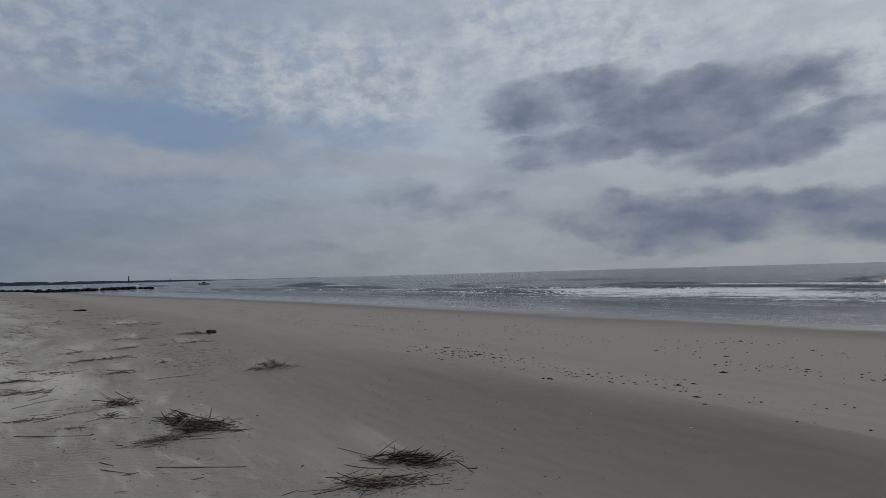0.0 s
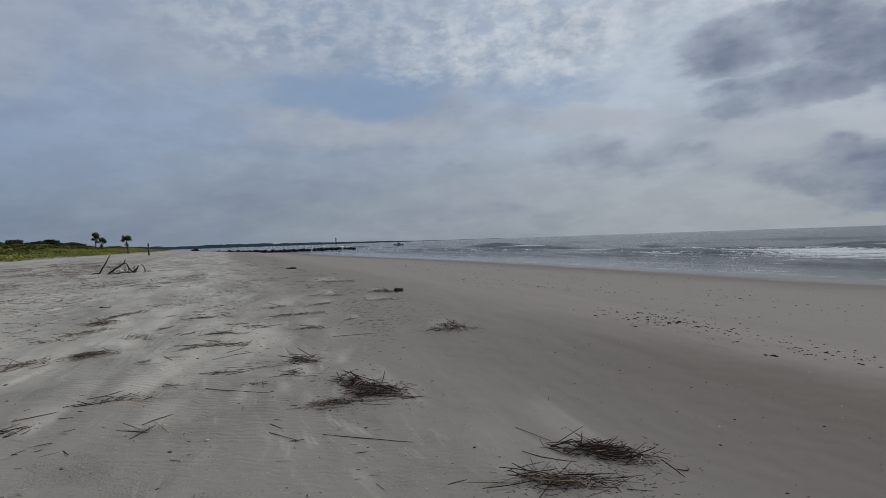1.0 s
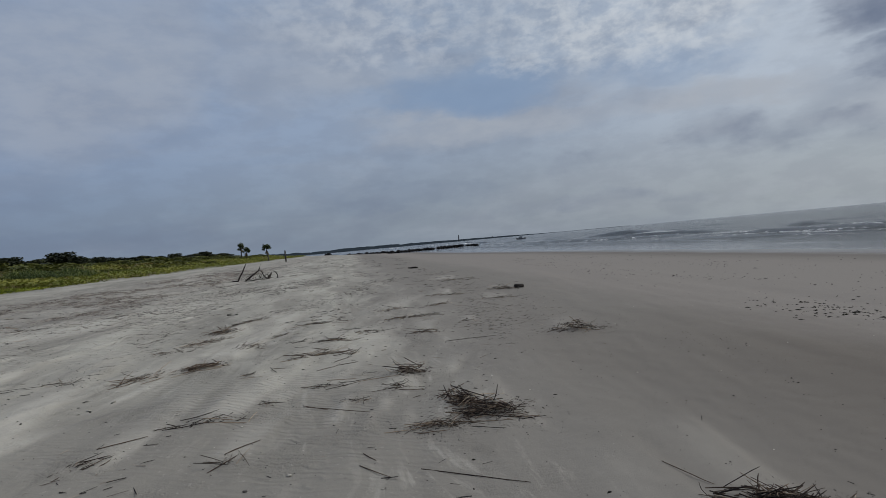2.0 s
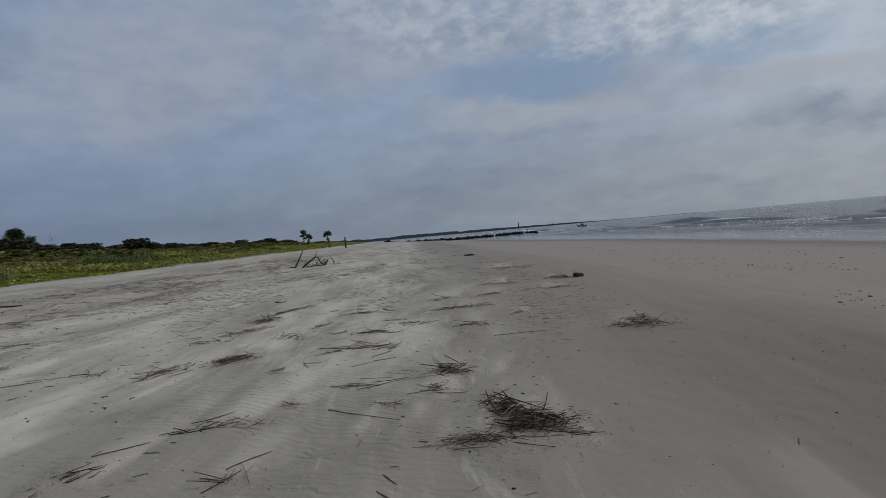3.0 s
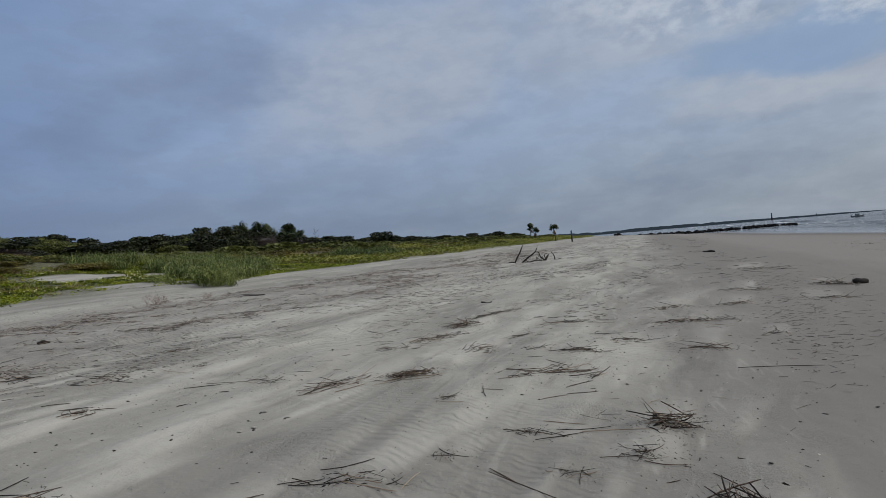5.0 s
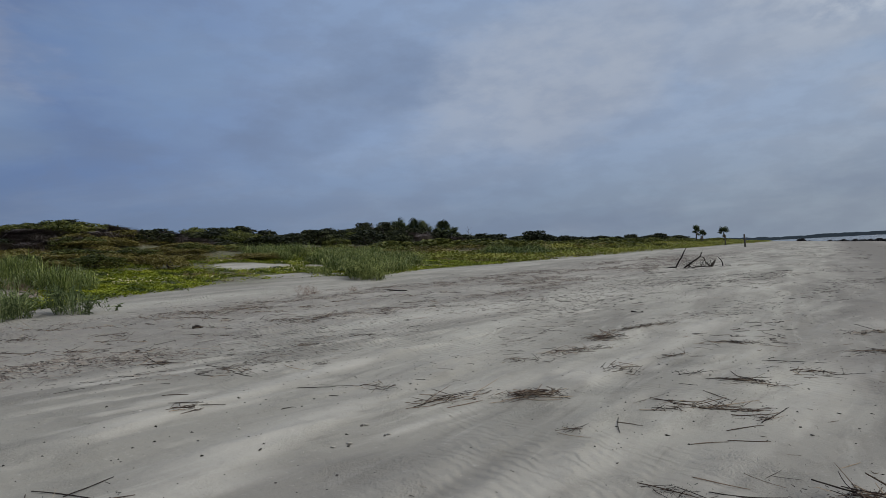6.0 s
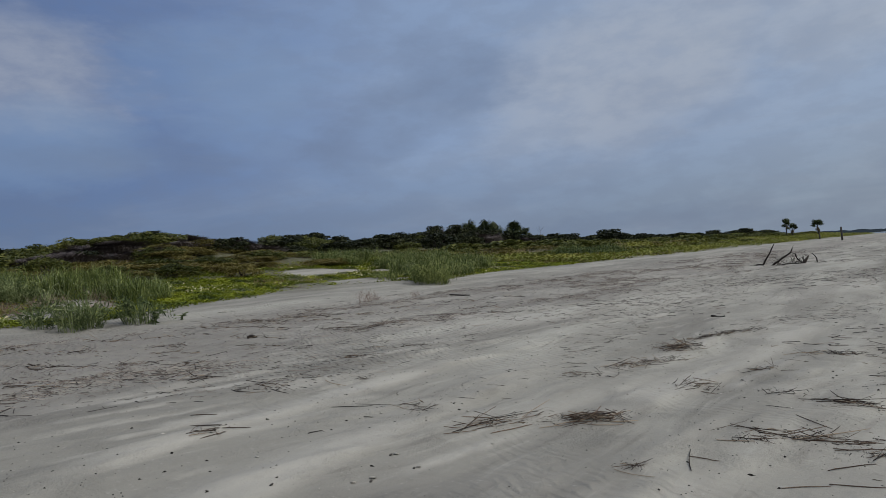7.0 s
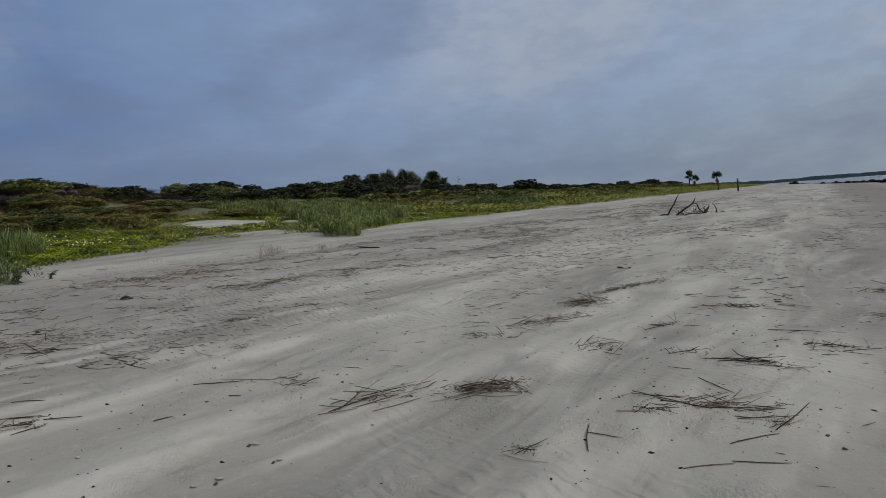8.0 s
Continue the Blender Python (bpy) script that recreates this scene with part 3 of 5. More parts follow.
def sand_tails():
    """Pale drifts: the long ones, and a short one down the wind behind each heap and sprig."""
    rows = [(x0, y0, x1, y1, w, amount, 0.035 * amount) for x0, y0, x1, y1, w, amount in TAILS]
    rnd = random.Random(12)
    for px, py, a, b, turn, count, rise, spread in PILES:
        long = (0.5 + 2.2 * a) * rnd.uniform(0.8, 1.5)
        rows.append((px, py - 0.1, px + long * rnd.uniform(0.08, 0.24), py + long, 0.10 + 0.35 * a, rnd.uniform(0.35, 0.75) * (0.35 if py < 7.6 and px > 0.5 else 1.0), 0.012 + 0.12 * rise))
    for k in range(130):
        px, py = rnd.uniform(-5.5, 1.4), rnd.uniform(6.5, 17.0)
        long = rnd.uniform(0.25, 1.1)
        rows.append((px + 0.1 * (py - 8), py, px + 0.1 * (py - 8) + 0.15 * long, py + long, rnd.uniform(0.03, 0.10), rnd.uniform(0.3, 0.8), rnd.uniform(0.006, 0.018)))
    return rows


DRIFTS = sand_tails()


def drift_shape(x, y, row):
    """How far a place lies in one drift: crisp on the seaward side, fading out landwards."""
    x0, y0, x1, y1, w, amount, high = row
    end = min(1.1, 0.4 * (y1 - y0))
    off = x - x0 - (x1 - x0) / (y1 - y0) * (y - y0)
    return ease(off, 0.9 * w, 0.35 * w) * ease(off, -2.2 * w, -0.1 * w) * ease(y, y0 - 0.2 * end, y0 + 0.7 * end) * ease(y, y1 + end, y1 - 0.7 * end)


def drift_mask(x, y):
    xw = x + 0.16 * fbm(401, x / 0.9, y / 2.2, 3)
    v = np.zeros_like(x)
    for row in DRIFTS:
        near = (np.abs(x - 0.5 * (row[0] + row[2])) < 3.5) & (y > row[1] - 1.5) & (y < row[3] + 2.0)
        if near.any():
            v[near] = np.maximum(v[near], row[5] * drift_shape(xw[near], y[near], row))
    return v * np.clip(0.62 + 1.1 * fbm(411, (x - 0.15 * y) / 0.5, y / 2.5, 3), 0.3, 1.0)


def land(x, y, fine=True):
    """Height of the ground."""
    x, y = np.atleast_1d(np.asarray(x, float)), np.atleast_1d(np.asarray(y, float))
    z = np.interp(x + np.where(x > 12, 5 * ease(y, 55, 150), 0), PROFILE_X, PROFILE_Z)
    z = z + 0.22 * ease(y, 8, 38) * ease(x, 16, 6) * ease(x, -6, 0) * ease(y, 200, 120)
    for hx, hy, rx, ry, hh in HILLS:
        z = z + hh * np.exp(-((x - hx) / rx) ** 2 - ((y - hy) / ry) ** 2)
    z = z - 0.032 * np.clip(x, -3.0, 4.0) * ease(y, 10.5, 6.5) * ease(x, 8, 4)
    dune = ease(x, -19, -30)
    z = z + dune * (0.55 * fbm(3, x / 9, y / 11) + 0.25 * fbm(9, x / 2.2, y / 2.2, 3))
    z = z - 9 * ease(y - 2.0 * np.maximum(-x, 0) + 0.3 * np.maximum(x, 0), 215, 330)
    z = z - 3.0 * ease(-y, 500, 3000)
    if fine:
        near = ease(x, 22, 8)
        lee = x - 0.14 * y
        z = z + near * (0.055 * fbm(21, lee / 1.5, y / 8.5, 4) + 0.018 * fbm(31, lee / 0.45, y / 1.6, 3) + 0.009 * fbm(41, x / 0.13, y / 0.2, 2))
        z = z + 0.065 * ease(x, -4.5, -7.5) * ease(x, -16, -12) * (fbm(45, x / 0.5, y / 0.6, 3) + 0.5 * fbm(47, x / 0.22, y / 0.26, 2))
        z = z + 0.05 * ease(x, 24, 34) * fbm(51, x / 5, y / 12, 3)
        for row in DRIFTS:
            near = (np.abs(x - 0.5 * (row[0] + row[2])) < 3.5) & (y > row[1] - 1.5) & (y < row[3] + 2.0)
            if near.any():
                z[near] = z[near] + row[6] * drift_shape(x[near], y[near], row)
        for px, py, a, b, turn, count, rise, spread in PILES:
            near = (np.abs(x - px) < 2) & (np.abs(y - py) < 2)
            if near.any():
                z[near] = z[near] + (0.004 + 0.2 * rise) * np.exp(-((x[near] - px) / (0.1 + a)) ** 2 - ((y[near] - py) / (0.15 + 0.8 * a)) ** 2)
    return z


def ground(x, y):
    return float(land(np.array([x]), np.array([y]))[0])


def steps(*runs):
    out = []
    for a, b, step in runs:
        out += list(np.arange(a, b, step))
    return np.array(out)


def reach(start, end, count):
    """Widening steps from start out to end."""
    k = np.linspace(0, 1, count + 1)[1:]
    return start + (end - start) * k ** 4.5 * 0.995 + (end - start) * 0.005 * k


def grid(name, xs, ys, height, mat):
    gx, gy = np.meshgrid(xs, ys)
    verts = np.stack([gx.ravel(), gy.ravel(), height(gx, gy).ravel()], 1)
    nx, ny = len(xs), len(ys)
    i = (np.arange(ny - 1)[:, None] * nx + np.arange(nx - 1)[None, :]).ravel()
    return sheet(name, verts, np.stack([i, i + 1, i + nx + 1, i + nx], 1), mat, True)


gxs = np.concatenate([reach(-90, -4600, 26)[::-1], steps((-90, -30, 1.5), (-30, -11, 0.4), (-11, -6.5, 0.085), (-6.5, 5, 0.05), (5, 9, 0.085), (9, 14, 0.2), (14, 40, 0.7), (40, 90, 2.5)), [90], reach(90, 4600, 26)])
gys = np.concatenate([reach(-30, -4600, 22)[::-1], steps((-30, 1, 1.5), (1, 3, 0.25), (3, 14, 0.06), (14, 18, 0.1), (18, 30, 0.2), (30, 60, 0.6), (60, 130, 1.6), (130, 340, 4.0)), [340], reach(340, 4600, 26)])
sand = new("ground", grid("ground", gxs, gys, land, SAND))
blown = sand.data.attributes.new("blown_sand", "FLOAT", "POINT")
blown.data.foreach_set("value", drift_mask(*[v.ravel() for v in np.meshgrid(gxs, gys)]).astype(np.float32))
tagged(sand, "wide grey beach sand with pale wind-blown streaks rising into dunes", "ground", kind="structure")


# ------------------------------------------------------------------ sea
BREAKERS = [  # distance out, height, half width, how far along it breaks
    (84, 1.15, 2.6, 0.0), (72, 0.85, 2.0, 0.4), (61, 0.40, 1.7, 0.1), (52, 0.22, 1.5, 0.7), (46, 0.16, 0.9, 0.3), (41, 0.13, 0.7, 0.55), (37, 0.10, 0.55, 0.8), (110, 0.35, 5, 0.2), (140, 0.3, 6, 0.9),
]


def swell(x, y):
    s = x + 5 * ease(y, 55, 150)
    z = (0.05 * fbm(61, x / 4, y / 7, 3) + 0.07 * fbm(65, x / 1.7, y / 4.5, 2)) * ease(s, 40, 56) + 0.03 * fbm(66, x / 1.6, y / 8, 2)
    for k, (d, hh, w, ph) in enumerate(BREAKERS):
        line = s - d - 5.0 * fbm(70 + k, y / 34 + ph, y * 0 + k, 2) - 2 * fbm(90 + k, y / 9, y * 0 + k, 2)
        power = np.clip(0.35 + 1.9 * fbm(80 + k, y / 26 + 3 * ph, x * 0 + k, 3), 0.0, 1.2)
        side = np.where(line < 0, w * 0.45, w * 1.5)
        z = z + hh * power * np.exp(-(line / side) ** 2)
    z = z * ease(s, 31, 42) * ease(s, 800, 150)
    return z


sxs = np.concatenate([reach(20, -4600, 22)[::-1], steps((20, 34, 0.8), (34, 96, 0.4), (96, 160, 2.0)), [160], reach(160, 4600, 30)])
sys_ = np.concatenate([reach(-40, -4600, 18)[::-1], steps((-40, 130, 0.8), (130, 420, 3.0)), [420], reach(420, 4600, 26)])
water = new("sea", grid("sea", sxs, sys_, swell, SEA))
water.location = (0, 0, SEA_Z)
tagged(water, "grey sea with low white breakers rolling onto the beach", "sea", kind="structure")


# ------------------------------------------------------------------ far shore, tower, boat, jetty
def bearing(deg, dist):
    """A place at that bearing (degrees left of +y) and distance from the start of the walk."""
    return -math.sin(radians(deg)) * dist, math.cos(radians(deg)) * dist


def far_shore():
    """A long low wooded coast across the inlet."""
    vs, fs = [], []
    count = 420
    for k in range(count):
        a = 40 - 66 * k / (count - 1)
        x, y = bearing(a, 3500)
        f = float(fbm(101, np.array([k / 11.0]), np.array([0.5]), 4)[0])
        g = float(fbm(111, np.array([k / 1.6]), np.array([0.5]), 2)[0])
        top = SEA_Z + max(1.5, (19 + 10 * f + 5 * g) * float(ease(a, -23, -9)) * (0.55 + 0.45 * float(ease(a, -12, 4))))
        bx, by = bearing(a, 3800)
        vs += [(x, y, -6.0), (x, y, SEA_Z + 1), (0.5 * (x + bx), 0.5 * (y + by), top), (bx, by, -6.0)]
        if k:
            b = 4 * k
            fs += [(b - 4 + j, b + j, b + j + 1, b - 3 + j) for j in range(3)]
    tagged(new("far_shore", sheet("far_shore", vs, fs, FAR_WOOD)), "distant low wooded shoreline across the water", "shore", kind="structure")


far_shore()


def sea_tower(a, dist, height, width):
    """A slim masonry light tower with a gallery and lantern."""
    x, y = bearing(a, dist)
    top = tagged(new("lighthouse"), "tall slender grey lighthouse or small sea mark on the distant shore", "lighthouse")
    top.location = (x, y, SEA_Z)
    part("shaft", tubes("shaft", [([(0, 0, 0), (0, 0, height * 0.5), (0, 0, height * 0.86)], [width * 0.62, width * 0.5, width * 0.42])], TOWER, 10), top)
    part("gallery", tubes("gallery", [([(0, 0, height * 0.86), (0, 0, height * 0.885)], [width * 0.66, width * 0.66])], TOWER, 10), top)
    lantern = part("lantern", tubes("lantern", [([(0, 0, height * 0.885), (0, 0, height * 0.96)], [width * 0.4, width * 0.4])], TOWER, 8), top)
    part("roof", tubes("roof", [([(0, 0, height * 0.96), (0, 0, height)], [width * 0.48, width * 0.05])], TOWER, 8), lantern)


sea_tower(-10.17, 3450, 36, 6)
# small far mark, taken for a buoy or sign, built as a tower
sea_tower(-13.36, 3450, 13, 4)


def motor_boat():
    x, y = bearing(-16.1, 420)
    boat = tagged(new("motor_boat"), "small grey motor boat moored on the calm water", "boat")
    boat.location, boat.rotation_euler = (x, y, SEA_Z), (0, 0, radians(8))
    bm = bmesh.new()
    ring = [(-3.2, -0.95), (-3.2, 0.95), (0.6, 1.05), (2.4, 0.7), (3.6, 0.0), (2.4, -0.7), (0.6, -1.05)]
    low = [bm.verts.new((px * 0.9, py * 0.7, -0.15)) for px, py in ring]
    high = [bm.verts.new((px, py, 0.75 + (0.25 if px > 2 else 0))) for px, py in ring]
    for k in range(len(ring)):
        l = (k + 1) % len(ring)
        bm.faces.new((low[l], low[k], high[k], high[l]))
    bm.faces.new(high), bm.faces.new(low[::-1])
    part("hull", bm_mesh("hull", bm, HULL, False), boat)
    bm = bmesh.new()
    bmesh.ops.create_cube(bm, size=1.0, matrix=Matrix.Translation((-0.2, 0, 1.3)) @ Matrix.Diagonal((1.8, 1.4, 1.2, 1)))
    bmesh.ops.bevel(bm, geom=bm.edges[:], offset=0.12, segments=2, affect="EDGES")
    part("cabin", bm_mesh("cabin", bm, HULL, False), boat)
    bm = bmesh.new()
    bmesh.ops.create_cube(bm, size=1.0, matrix=Matrix.Translation((-3.4, 0, 0.7)) @ Matrix.Diagonal((0.5, 0.5, 0.9, 1)))
    bmesh.ops.bevel(bm, geom=bm.edges[:], offset=0.1, segments=2, affect="EDGES")
    part("outboard_motor", bm_mesh("outboard_motor", bm, TIMBER, False), boat)


motor_boat()


def boulder_mesh(seed):
    bm = bmesh.new()
    bmesh.ops.create_icosphere(bm, subdivisions=2, radius=1.0)
    off = Vector((seed * 3.1, seed * 1.7, seed))
    for v in bm.verts:
        f = 1 + 0.45 * noise.noise(v.co * 0.9 + off) + 0.18 * noise.noise(v.co * 2.7 + off)
        v.co = Vector((max(-0.85, min(0.85, v.co.x * f)), v.co.y * f, max(-0.5, v.co.z * f * 0.8)))
    return bm_mesh("boulder", bm, ROCK, False)


BOULDERS = [boulder_mesh(k) for k in range(6)]


def jetty():
    """A line of dark boulders from the beach out into the water."""
    top = tagged(new("rock_jetty"), "low jetty of dark piled boulders running into the sea", "jetty")
    rnd = random.Random(4)
    top.location = (0, 255, SEA_Z)
    for k in range(290):
        s = rnd.random()
        x = -10 + 64 * s
        size = (0.4 + 0.5 * rnd.random() ** 1.3) * (1.12 - 0.05 * s)
        if 0.90 < s < 0.93:
            continue
        z = max(0.0, ground(x, 255) - SEA_Z) + size * rnd.uniform(-0.1, 0.6) + 0.5 * max(0.0, 1 - s * 2.2)
        m = pose(x, rnd.gauss(0, 1.2), z, rnd.uniform(-20, 20), rnd.uniform(-20, 20), rnd.uniform(0, 360)) @ Matrix.Diagonal((size * 1.15, size, size, 1))
        part("boulder", BOULDERS[k % 6], top, m=m)


jetty()


# ------------------------------------------------------------------ palms, post, driftwood
def fan_frond(mat, size=1.0):
    """One fan leaf: a stalk and a folded disc of leaflets, joined near the middle, with drooping tips."""
    vs, fs = [], []
    stalk = 1.05 * size
    for k in range(21):
        a = radians(-155 + 310 * k / 20)
        r = size * (0.9 - 0.25 * abs(k - 10) / 10)
        fold = -0.28 * abs(math.sin(a)) ** 1.3
        d = radians(8.0)
        def rib(t, off, drop):
            return Vector((stalk + t * r * math.cos(a + off), t * r * math.sin(a + off), r * (t * fold - drop)))
        b = len(vs)
        vs += [Vector((stalk, 0, 0)), rib(0.58, -d, 0.02), rib(0.62, 0, -0.03), rib(0.58, d, 0.02), rib(0.97, 0.4 * d, 0.30), rib(0.98, -0.3 * d, 0.31)]
        fs += [(b, b + 1, b + 2, b + 3), (b + 1, b + 5, b + 4, b + 3)]
    b = len(vs)
    vs += [(0, -0.02, 0), (stalk, -0.015, 0), (stalk, 0.015, 0), (0, 0.02, 0)]
    fs.append((b, b + 1, b + 2, b + 3))
    return sheet("frond", vs, fs, mat)


FROND, OLD_FROND = fan_frond(PALM_LEAF), fan_frond(DEAD_FROND, 0.9)


def fan_palm(x, y, base, height, crown, fronds, old, lean=0.0, seed=0, label="cabbage palm with a rounded crown of fan leaves"):
    rnd = random.Random(seed)
    top = tagged(new("fan_palm"), label, "palm tree", "palm trees on the dunes")
    top.location = (x, y, base)
    tip = Vector((lean, 0.3 * lean, height))
    r = 0.035 * crown + 0.04
    if height > 0.2:
        part("trunk", tubes("trunk", [([(0, 0, -0.6), (0.05 * lean, 0, 0.2 * height), (0.5 * lean, 0.1 * lean, 0.6 * height), tip], [r * 1.35, r, r * 0.92, r * 1.2])], BARK, 8), top)
    for k in range(fronds + old):
        dead = k >= fronds
        pitch = rnd.uniform(-10, 85) if not dead else rnd.uniform(-75, -35)
        size = crown * 0.5 * rnd.uniform(0.8, 1.1) / 1.6
        m = Matrix.Translation(tip) @ pose(0, 0, 0, rnd.uniform(-25, 25), -pitch, rnd.uniform(0, 360)) @ Matrix.Diagonal((size, size, size, 1))
        part("dead_frond" if dead else "frond", OLD_FROND if dead else FROND, top, m=m)


fan_palm(-27.7, 164.6, 1.6, 2.95, 2.6, 17, 3, 0.15, 1, "slim palm with a small round crown beside the beach")
fan_palm(-26.3, 163.6, 1.6, 1.75, 2.3, 16, 3, 0.1, 2, "short palm leaning beside a taller one")
fan_palm(-16.5, 131.6, 0.9, 2.35, 2.1, 16, 3, -0.25, 3, "slim palm with a small crown at the edge of the beach")
# the clump on the hill
for k, (px, py, top_z, pc) in enumerate([(-71.5, 99.5, 7.9, 3.9), (-68.6, 101.6, 7.5, 3.9), (-67.4, 102.5, 7.3, 3.6), (-63.9, 104.9, 6.9, 4.0), (-63.1, 105.4, 6.5, 3.4), (-70.0, 100.6, 6.9, 3.2), (-65.4, 103.9, 6.0, 3.0)]):
    low = ground(px, py)
    fan_palm(px, py, low, top_z - 0.7 - low, pc * 1.1, 17, 7, 0.2, 10 + k, "stout fan palm with drooping dead fronds among shrubs")


def timber_post():
    bm = bmesh.new()
    bmesh.ops.create_cone(bm, cap_ends=True, segments=10, radius1=0.14, radius2=0.12, depth=3.0)
    bmesh.ops.bevel(bm, geom=[e for e in bm.edges if e.verts[0].co.z > 1.4 and e.verts[1].co.z > 1.4], offset=0.03, segments=2, affect="EDGES")
    post = tagged(new("timber_post", bm_mesh("timber_post", bm, TIMBER)), "dark upright wooden post standing alone in the sand", "post")
    post.location, post.rotation_euler = (-10.6, 109.1, 1.0), (radians(1), radians(-1), 0)


timber_post()


def driftwood():
    """A dead tree's crown half buried: two long limbs, a broken stump and low twigs."""
    ox, oy = -4.75, 36.6
    top = tagged(new("driftwood"), "dark weathered driftwood tree with bare limbs stuck in sand", "driftwood")
    top.location = (ox, oy, ground(ox, oy))

    def at(r, up, deep=0.0):
        return (1.06 * (0.95 * r - 0.3 * deep), 1.06 * (0.3 * r + 0.95 * deep), 1.06 * up)
    limbs = [
        ("limb", [at(-1.12, 0.03, 0.1), at(-0.92, 0.07), at(-0.74, 0.05), at(-0.62, 0.28), at(-0.46, 0.52), at(-0.36, 0.74), at(-0.25, 0.94)], [0.045, 0.06, 0.075, 0.065, 0.055, 0.045, 0.022]),
        ("limb", [at(-0.50, -0.08, -0.2), at(-0.25, 0.12, -0.2), at(0.05, 0.32, -0.15), at(0.33, 0.50, -0.1), at(0.41, 0.64), at(0.48, 0.82)], [0.07, 0.075, 0.065, 0.055, 0.04, 0.02]),
        ("branch", [at(0.36, 0.50, -0.1), at(0.52, 0.46, 0.05), at(0.60, 0.24, 0.2), at(0.79, 0.04, 0.2), at(0.95, -0.06, 0.2)], [0.03, 0.04, 0.045, 0.05, 0.05]),
        ("stump", [at(0.74, -0.1), at(0.86, 0.10), at(0.95, 0.22), at(1.02, 0.34)], [0.14, 0.12, 0.09, 0.04]),
        ("branch", [at(1.16, 0.42, 0.1), at(1.24, 0.33), at(1.31, 0.2), at(1.33, -0.08)], [0.025, 0.035, 0.04, 0.05]),
        ("branch", [at(1.42, -0.04), at(1.52, 0.05), at(1.68, 0.03)], [0.02, 0.025, 0.015]),
        ("branch", [at(-0.2, -0.02, -0.5), at(0.2, 0.07, -0.4), at(0.6, 0.02, -0.3)], [0.03, 0.04, 0.03]),
    ]
    for name, pts, radii in limbs:
        part(name, tubes(name, [(pts, [0.62 * w for w in radii])], DRIFT, 7), top)
    rnd = random.Random(5)
    lines = []
    for k in range(26):
        r, d = rnd.uniform(-0.45, 0.85), rnd.uniform(-0.4, 0.3)
        lines.append(([at(r, -0.01, d), at(r + rnd.uniform(-0.3, 0.3), rnd.uniform(0.1, 0.35), d), at(r + rnd.uniform(-0.5, 0.5), rnd.uniform(0.05, 0.4), d + rnd.uniform(-0.2, 0.2))], [0.012, 0.01, 0.006]))
    tagged(part("twig_tangle", tubes("twig_tangle", lines, DRIFT, 5), top), kind="stuff")


driftwood()


def fallen_log(x, y, length, radius, turn, label):
    rnd = random.Random(int(x * 100))
    pts = [(length * (k / 4 - 0.5), 0.04 * rnd.uniform(-1, 1), radius * 0.55 + 0.02 * rnd.uniform(-1, 1)) for k in range(5)]
    log = tagged(new("fallen_log", tubes("fallen_log", [(pts, [radius * 0.8, radius, radius * 0.95, radius * 0.9, radius * 0.65])], DRIFT, 8)), label, "log")
    log.location, log.rotation_euler = (x, y, ground(x, y)), (0, 0, radians(turn))


fallen_log(4.5, 38.6, 0.62, 0.06, -25, "short dark log lying on the open sand")
fallen_log(-10.0, 18.9, 1.7, 0.022, -18, "thin dark fallen branch lying on the sand below dunes")
fallen_log(-2.1, 16.84, 0.24, 0.02, 4, "small dark wedge of driftwood half sunk in sand")
fallen_log(-8.09, 11.04, 0.15, 0.03, 30, "dark lump of rotten wood among broken reeds")
fallen_log(5.95, 19.9, 0.30, 0.08, 20, "stubby dark chunk of driftwood at a reed pile's end")


# ------------------------------------------------------------------ reeds washed up on the sand
def stem_meshes(mat, seed):
    """Ten reed stems of length 1 and radius 0.01, to be scaled as they are laid."""
    made = []
    for k in range(10):
        rnd = random.Random(seed + k)
        bend = rnd.uniform(-0.035, 0.035) if k < 8 else rnd.choice((-0.11, 0.11))
        pts = [(j / 5 - 0.5, bend * math.sin(math.pi * j / 5) + 0.004 * rnd.uniform(-1, 1), 0.004 * rnd.uniform(-1, 1)) for j in range(6)]
        made.append(tubes("stem", [(pts, [0.009, 0.0105, 0.011, 0.010, 0.009, 0.006])], mat, 5))
    return made


STEMS, STRAWS = stem_meshes(REED, 50), stem_meshes(STRAW, 50)


def lay(x, y, z, length, turn, tilt, thick=1.0):
    return pose(x, y, z, 0, tilt, turn) @ Matrix.Diagonal((length, thick * 0.47, thick * 0.47, 1))


